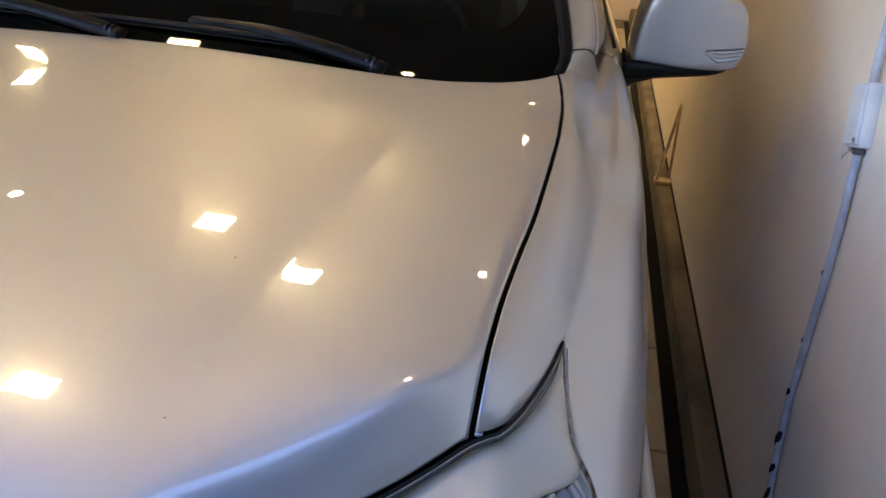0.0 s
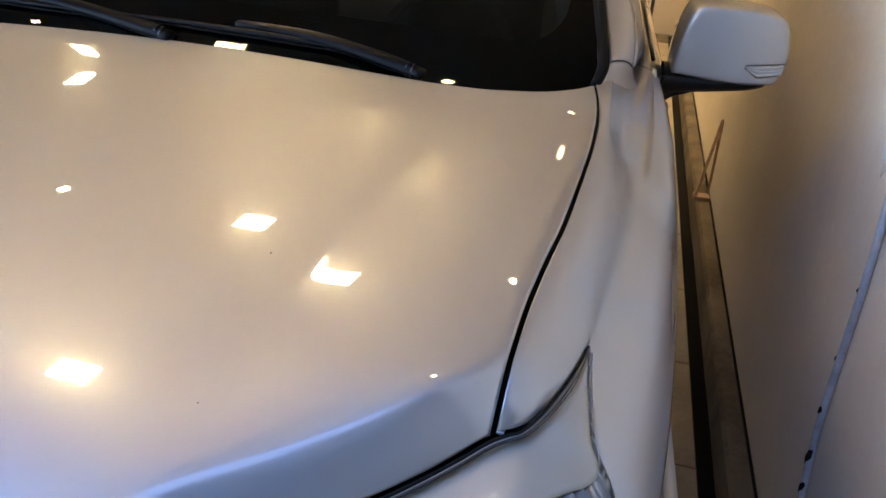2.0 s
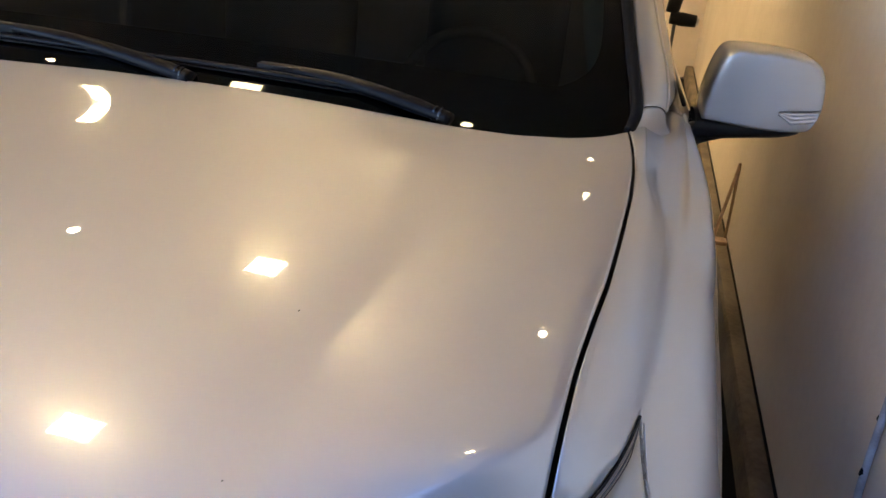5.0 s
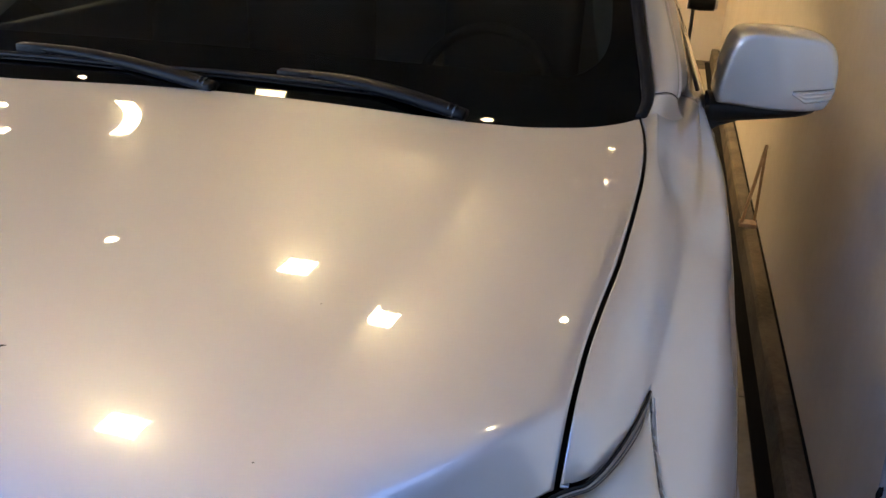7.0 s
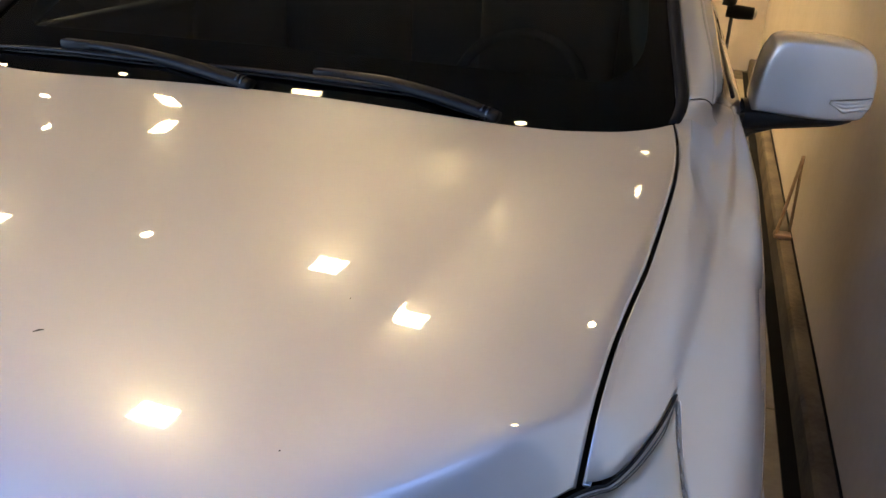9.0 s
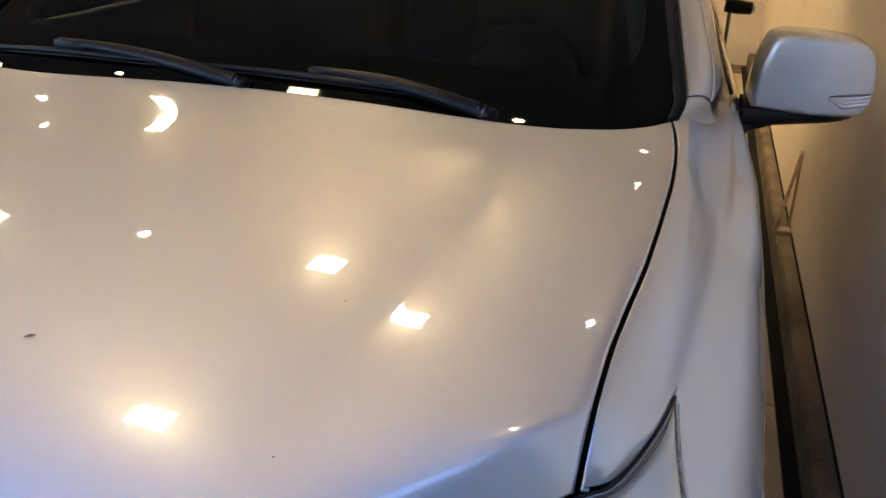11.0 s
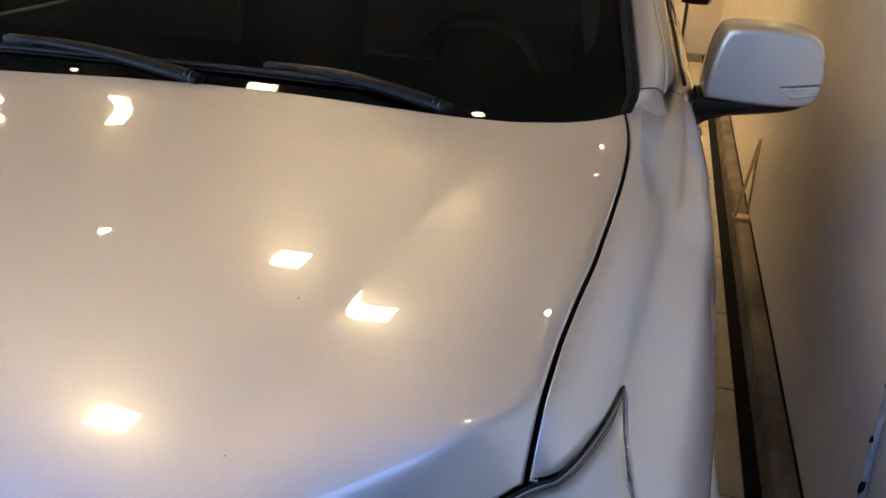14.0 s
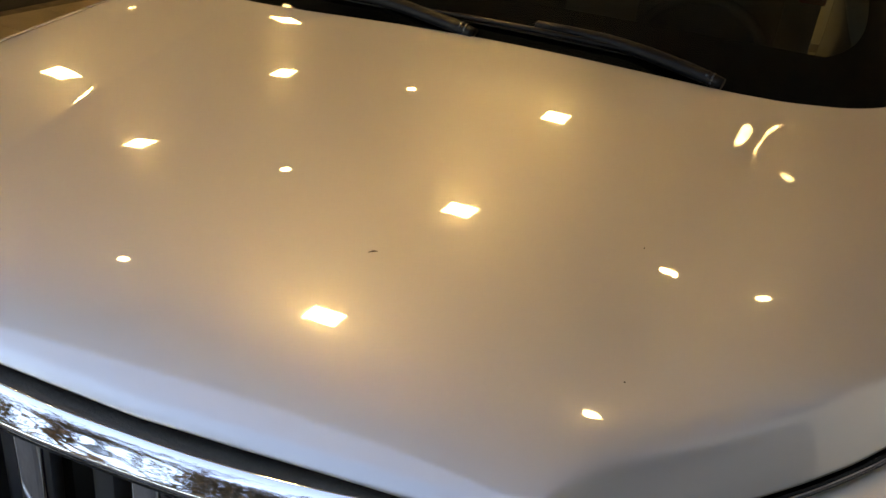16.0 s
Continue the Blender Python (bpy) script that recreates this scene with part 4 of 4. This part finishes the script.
for s in (1, -1):
    for y0, y1 in ((1.728, 2.70), (2.707, 3.58)):
        door = side_panel("door", s, y0, y1, 0.45, 1.238, "silver side door")
        yh = y1 - 0.22
        sweep("door_handle", [(s * 0.985, yh - 0.08, 1.05), (s * 1.012, yh - 0.04, 1.055), (s * 1.012, yh + 0.06, 1.055), (s * 0.985, yh + 0.09, 1.05)], [0.011, 0.012, 0.011], PAINT, door, "silver door handle", n=14)
    side_panel("quarter_panel", s, 3.587, 4.75, 0.40, 1.238, "silver rear quarter panel", arch=3.80 + 0.0, nu=40)
    side_panel("wheel_arch_panel", s, 0.46, 1.72, 0.38, 0.80, "silver lower wing around the wheel", arch=0.95, out=0.02, nu=50, nv=8)
    side_panel("sill", s, 1.45, 3.42, 0.33, 0.45, "silver sill with side step", out=0.01)
    box_part("side_step", (min(s * 0.86, s * 1.0), 1.45, 0.34), (max(s * 0.86, s * 1.0), 3.40, 0.38), BLACK, suv, "black side step", bevel=0.01)
    for y0, y1 in ((1.62, 2.66), (2.76, 3.56), (3.66, 4.45)):
        def pane(u, v):
            h = 1.240 + 0.49 * v
            a0 = max(y0, 1.62 + (h - 1.25) / 0.62)
            b1 = min(y1, 4.72 - (h - 1.25) * 0.6)
            y = a0 + (b1 - a0) * u
            return (s * (side_x(h) - 0.004), y, h)
        sheet("side_window", pane, 10, 10, SIDE_GLASS, suv, "dark side window", out=(s, 0, 0))
    for y0, y1 in ((2.655, 2.765), (3.555, 3.665), (4.445, 4.72)):
        side_panel("window_post", s, y0, y1, 1.238, 1.74, "black window post", BLACK_GLOSS, out=-0.001, nu=4)
    sweep("belt_moulding", [(s * (side_x(1.236) + 0.006), 1.75, 1.238), (s * (side_x(1.236) + 0.006), 3.0, 1.240), (s * (side_x(1.236) + 0.004), 4.5, 1.243)], [0.005, 0.005], BLACK, suv, "black window moulding", n=14, sides=8)
    sweep("roof_rail_side", [(s * 0.748, 2.10, 1.612), (s * 0.745, 2.45, 1.70), (s * 0.742, 2.9, 1.762), (s * 0.740, 4.0, 1.755), (s * 0.725, 4.6, 1.72)], [0.03, 0.034, 0.03], PAINT, suv, "silver roof side", n=20)
    sweep("roof_bar", [(s * 0.62, 2.9, 1.79), (s * 0.62, 3.0, 1.845), (s * 0.62, 4.1, 1.84), (s * 0.61, 4.3, 1.77)], [0.014, 0.014], BLACK, suv, "black roof bar", n=20)

def roof(u, v):
    a = 2 * u - 1
    y0 = 2.08 - 0.02 * (1 - abs(a) ** 2.2)
    return (a * (0.742 - 0.03 * v), y0 + (4.68 - y0) * v, 1.612 + 0.090 * (1 - a * a) + (0.17 - 0.055 * (1 - a * a)) * (1 - (1 - min(v * 3.2, 1)) ** 2) - 0.05 * max(v - 0.4, 0))


sheet("roof", roof, 24, 30, PAINT, suv, "silver roof", thick=0.02)
sheet("tailgate", lambda u, v: ((2 * u - 1) * (0.88 - 0.18 * max(v - 0.45, 0)), 4.74 - 0.22 * max(v - 0.45, 0) / 0.55 * 0.6, 0.55 + 1.21 * v), 16, 20, PAINT, suv, "silver tailgate", out=(0, 1, 0), thick=0.03)
sheet("rear_window", lambda u, v: ((2 * u - 1) * (0.68 - 0.05 * v), 4.75 - 0.11 * v, 1.22 + 0.4 * v), 10, 10, SIDE_GLASS, suv, "dark rear window", out=(0, 1, 0))
for s in (1, -1):
    box_part("tail_lamp", (min(s * 0.76, s * 0.9), 4.70, 0.95), (max(s * 0.76, s * 0.9), 4.765, 1.25), TAIL, suv, "red tail lamp", bevel=0.012)
box_part("rear_bumper", (-0.92, 4.68, 0.40), (0.92, 4.84, 0.64), PAINT, suv, "silver rear bumper", bevel=0.04)
box_part("chassis", (-0.78, 0.35, 0.28), (0.78, 4.65, 0.48), BLACK, suv, "black underbody", bevel=0.02)
box_part("firewall", (-0.84, 1.30, 0.45), (0.84, 1.40, 1.19), RUBBER, suv, bevel=0.01)


def wheel(s, y):
    w = new("wheel")
    w.parent = suv
    tagged(w, "dusty black tyre on a silver alloy rim")
    c = Vector((s * 0.845, y, 0.385))
    prof = [(-0.11, 0.255), (-0.125, 0.30), (-0.118, 0.36), (-0.095, 0.382), (0, 0.385), (0.095, 0.382), (0.118, 0.36), (0.125, 0.30), (0.11, 0.255)]
    sheet("tyre", lambda u, v: c + Vector((prof[int(round(v * 8))][0], prof[int(round(v * 8))][1] * math.cos(2 * math.pi * u), prof[int(round(v * 8))][1] * math.sin(2 * math.pi * u))), 48, 8, TYRE, w, out=(0, 0, 0))
    rim = new("rim")
    rim.parent = w
    bm = bmesh.new()
    ring(bm, c, (1, 0, 0), 0.225, 0.258, 0.21, 48)
    ring(bm, c + Vector((s * 0.06, 0, 0)), (1, 0, 0), 0.0, 0.06, 0.05, 24)
    part("barrel", bm, SATIN, rim, smooth=True)
    for k in range(6):
        w0 = 2 * math.pi * k / 6
        p0, p1 = (c + Vector((s * 0.07, r * math.cos(w0), r * math.sin(w0))) for r in (0.04, 0.24))
        sweep("spoke", [p0, (p0 + p1) / 2 + Vector((s * 0.012, 0, 0)), p1], [0.035, 0.026, 0.032], SATIN, rim, n=6, sides=8, flat=0.6, up=(1, 0, 0))
    bm = bmesh.new()
    ring(bm, c + Vector((-s * 0.02, 0, 0)), (1, 0, 0), 0.05, 0.17, 0.025, 36)
    part("brake_disc", bm, DISC, w, smooth=True)


for s in (1, -1):
    for y in (0.95, 3.80):
        wheel(s, y)

# cabin seen dimly through the glass
def dash(u, v):
    x = (2 * u - 1) * 0.74
    prof = [(1.46, 1.20), (1.62, 1.215), (1.80, 1.20), (1.90, 1.15), (1.93, 1.05), (1.90, 0.85)]
    q = (0, *along(prof, v))
    bump = 0.03 * math.exp(-((x - 0.37) / 0.17) ** 2) * math.exp(-((v - 0.5) / 0.2) ** 2)
    return (x, q[1] - 0.10 * (1 - (x / 0.74) ** 2) * (1 - v), q[2] + bump)


sheet("dashboard", dash, 40, 24, TRIM_IN, suv, "dark grey dashboard", out=(0, 0, 1), thick=0.02)
wheel_in = new("steering_wheel")
wheel_in.parent = suv
tagged(wheel_in, "dark steering wheel")
tilt = Matrix.Translation((0.385, 2.10, 1.105)) @ Matrix.Rotation(radians(62), 4, "X")
pts = [tuple(tilt @ Vector((0.185 * math.cos(w), 0.185 * math.sin(w), 0))) for w in np.linspace(0, 2 * math.pi, 13)]
sweep("wheel_rim", pts, [0.0155, 0.0155], LEATHER, wheel_in, n=48, sides=10)
bm = bmesh.new()
bmesh.ops.create_uvsphere(bm, u_segments=20, v_segments=10, radius=1, matrix=tilt @ Matrix.Diagonal((0.08, 0.065, 0.03, 1)))
part("hub", bm, TRIM_IN, wheel_in, smooth=True)
for a in (0, math.pi, -math.pi / 2):
    sweep("spoke", [tuple(tilt @ Vector((r * math.cos(a), r * math.sin(a), -0.005))) for r in (0.05, 0.12, 0.18)], [0.02, 0.016, 0.016], TRIM_IN, wheel_in, n=6, sides=8, flat=0.5)
for x in (-0.37, 0.37):
    seat = new("front_seat")
    seat.parent = suv
    tagged(seat, "dark leather front seat")
    for nm, lo, hi, b in (("cushion", (x - 0.25, 2.25, 0.70), (x + 0.25, 2.75, 0.86), 0.06), ("seat_back", (x - 0.24, 2.70, 0.80), (x + 0.24, 2.86, 1.38), 0.07), ("head_rest", (x - 0.13, 2.74, 1.42), (x + 0.13, 2.84, 1.60), 0.045)):
        bm = bmesh.new()
        box(bm, lo, hi, b, 4)
        part(nm, bm, LEATHER, seat, smooth=True)
    for dx in (-0.05, 0.05):
        sweep("post", [(x + dx, 2.79, 1.36), (x + dx, 2.79, 1.44)], [0.007, 0.007], SATIN, seat, n=3, sides=8)
sheet("headliner", lambda u, v: ((2 * u - 1) * 0.70, 2.45 + 2.05 * v, 1.68 + 0.03 * (1 - (2 * u - 1) ** 2)), 8, 8, LINER, suv, "grey roof lining", out=(0, 0, -1), thick=0.01)
bm = bmesh.new()
box(bm, (-0.12, 1.97, 1.52), (0.12, 1.995, 1.59), 0.02, 3)
part("inner_mirror", bm, BLACK, suv, "inside mirror", smooth=True)

# bits lying on the bonnet
def speck(x, y, ln, turn):
    z = hood_z(x, y)
    sl = (hood_z(x, y + 0.01) - hood_z(x, y - 0.01)) / 0.02
    c = Vector((x, y, z + 0.0014))
    d = Vector((math.cos(turn), math.sin(turn), math.sin(turn) * sl)) * ln / 2
    ob = sweep("leaf_scrap", [c - d, c + Vector((0, 0.0008, 0.0006)), c + d], [0.0006, 0.0004 + 0.1 * ln, 0.0005], BARK, None, n=6, sides=6, flat=0.6)
    return tagged(ob, "tiny dark scrap of leaf lying on the bonnet", "leaf scrap", "scraps on the bonnet")


speck(0.123, 0.454, 0.012, 0.6)
speck(0.452, 0.372, 0.0016, 0.3)
speck(0.43, 0.63, 0.003, 1.2)

# ---- outside: trees that the bright work mirrors, and unseen ones that block sky ----
def tree(x, y, h, seed, leaf=1.0, each=13):
    rng = random.Random(seed)
    t = tagged(new("tree"), "dark leafy tree with spreading limbs, some added unseen to block sky", "tree", "trees outside")
    t.location = (x, y, -0.012)
    tv, tf, lv, lf = [], [], [], []

    def limb(p, d, ln, r, depth):
        line = [np.array(p)]
        dd = Vector(d)
        for k in range(4):
            dd = (dd + Vector((rng.uniform(-1, 1), rng.uniform(-1, 1), rng.uniform(-0.4, 0.7))) * 0.22).normalized()
            line.append(line[-1] + np.array(dd) * ln / 4)
        base = len(tv)
        for k, q in enumerate(line):
            rr = r * (1 - 0.13 * k)
            a = dd.orthogonal().normalized()
            b = dd.cross(a)
            for s in range(6):
                w = s * math.pi / 3
                tv.append(Vector(q) + rr * (math.cos(w) * a + math.sin(w) * b))
        for k in range(4):
            for s in range(6):
                n = (s + 1) % 6
                tf.append((base + k * 6 + s, base + k * 6 + n, base + k * 6 + 6 + n, base + k * 6 + 6 + s))
        if depth >= 3:
            for q in line[1:]:
                for _ in range(each):
                    c = Vector(q) + Vector((rng.gauss(0, 0.28), rng.gauss(0, 0.28), rng.gauss(0, 0.22)))
                    a = Vector((rng.uniform(-1, 1), rng.uniform(-1, 1), rng.uniform(-0.5, 0.5))).normalized()
                    b = a.orthogonal().normalized()
                    z = rng.uniform(0.035, 0.085) * leaf
                    i = len(lv)
                    lv.extend([c - a * z, c + b * z * 0.45, c + a * z, c - b * z * 0.45])
                    lf.append((i, i + 1, i + 2, i + 3))
        else:
            for k in range(4 if depth else 5):
                q = line[2 + k % 3]
                w = rng.uniform(0, 2 * math.pi)
                nd = (Vector((math.cos(w), math.sin(w), rng.uniform(0.15, 0.9)))).normalized()
                limb(q, nd, ln * rng.uniform(0.5, 0.72), r * 0.5, depth + 1)

    limb((0, 0, 0), (0, 0, 1), h * 0.45, h * 0.022, 0)
    mesh_object("trunk", tv, tf, BARK, t, "dark bark trunk and limbs")
    mesh_object("crown", lv, lf, LEAF, t, "loose dark green leaves", smooth=False)


for k, (tx, ty, th) in enumerate(((-1.2, -6.0, 8.5), (-4.4, -6.6, 9.5), (-7.8, -7.4, 10.0), (0.6, -9.5, 12.0), (-3.2, -10.0, 12.0))):
    tree(tx, ty, th, k + 1, 1.25, 18)
# dense trees out of view, added to cut sky light on wall and wing
for k, (tx, ty, th) in enumerate(((1.5, -4.3, 5.6), (2.9, -2.7, 6.6), (2.9, -0.7, 7.0), (4.4, -4.6, 9.0), (4.8, -1.6, 8.0))):
    tree(tx, ty, th, k + 21, 1.7, 70)

# ---- floor tiles ----
floor = slab("floor", [(-4.7, -0.2), (wall_x(0), -0.2), (wall_x(9), 9.0), (-4.7, 9.0)], -0.011, -0.004, GROUT, "beige floor tiles with dark dusty joints", "floor")
TS = 0.60
bm = bmesh.new()
box(bm, (-TS / 2 + 0.004, -TS / 2 + 0.004, -0.004), (TS / 2 - 0.004, TS / 2 - 0.004, 0.0))
tile_mesh = bpy.data.meshes.new("tile")
bm.to_mesh(tile_mesh)
bm.free()
tile_mesh.materials.append(TILE)
for i in range(-10, 2):
    for j in range(0, 15):
        yy = 0.42 + j * TS
        xx = wall_x(yy) - 0.128 - TS / 2 + i * TS
        if xx + TS / 2 > wall_x(yy) + 0.02 or xx < -4.35 or yy > 8.8:
            continue
        tile = new("tile", tile_mesh)
        tile.location = (xx, yy, random.uniform(-0.0008, 0.0008))
        tile.rotation_euler = (0, 0, -math.atan(WALL_B))
        tile.parent = floor
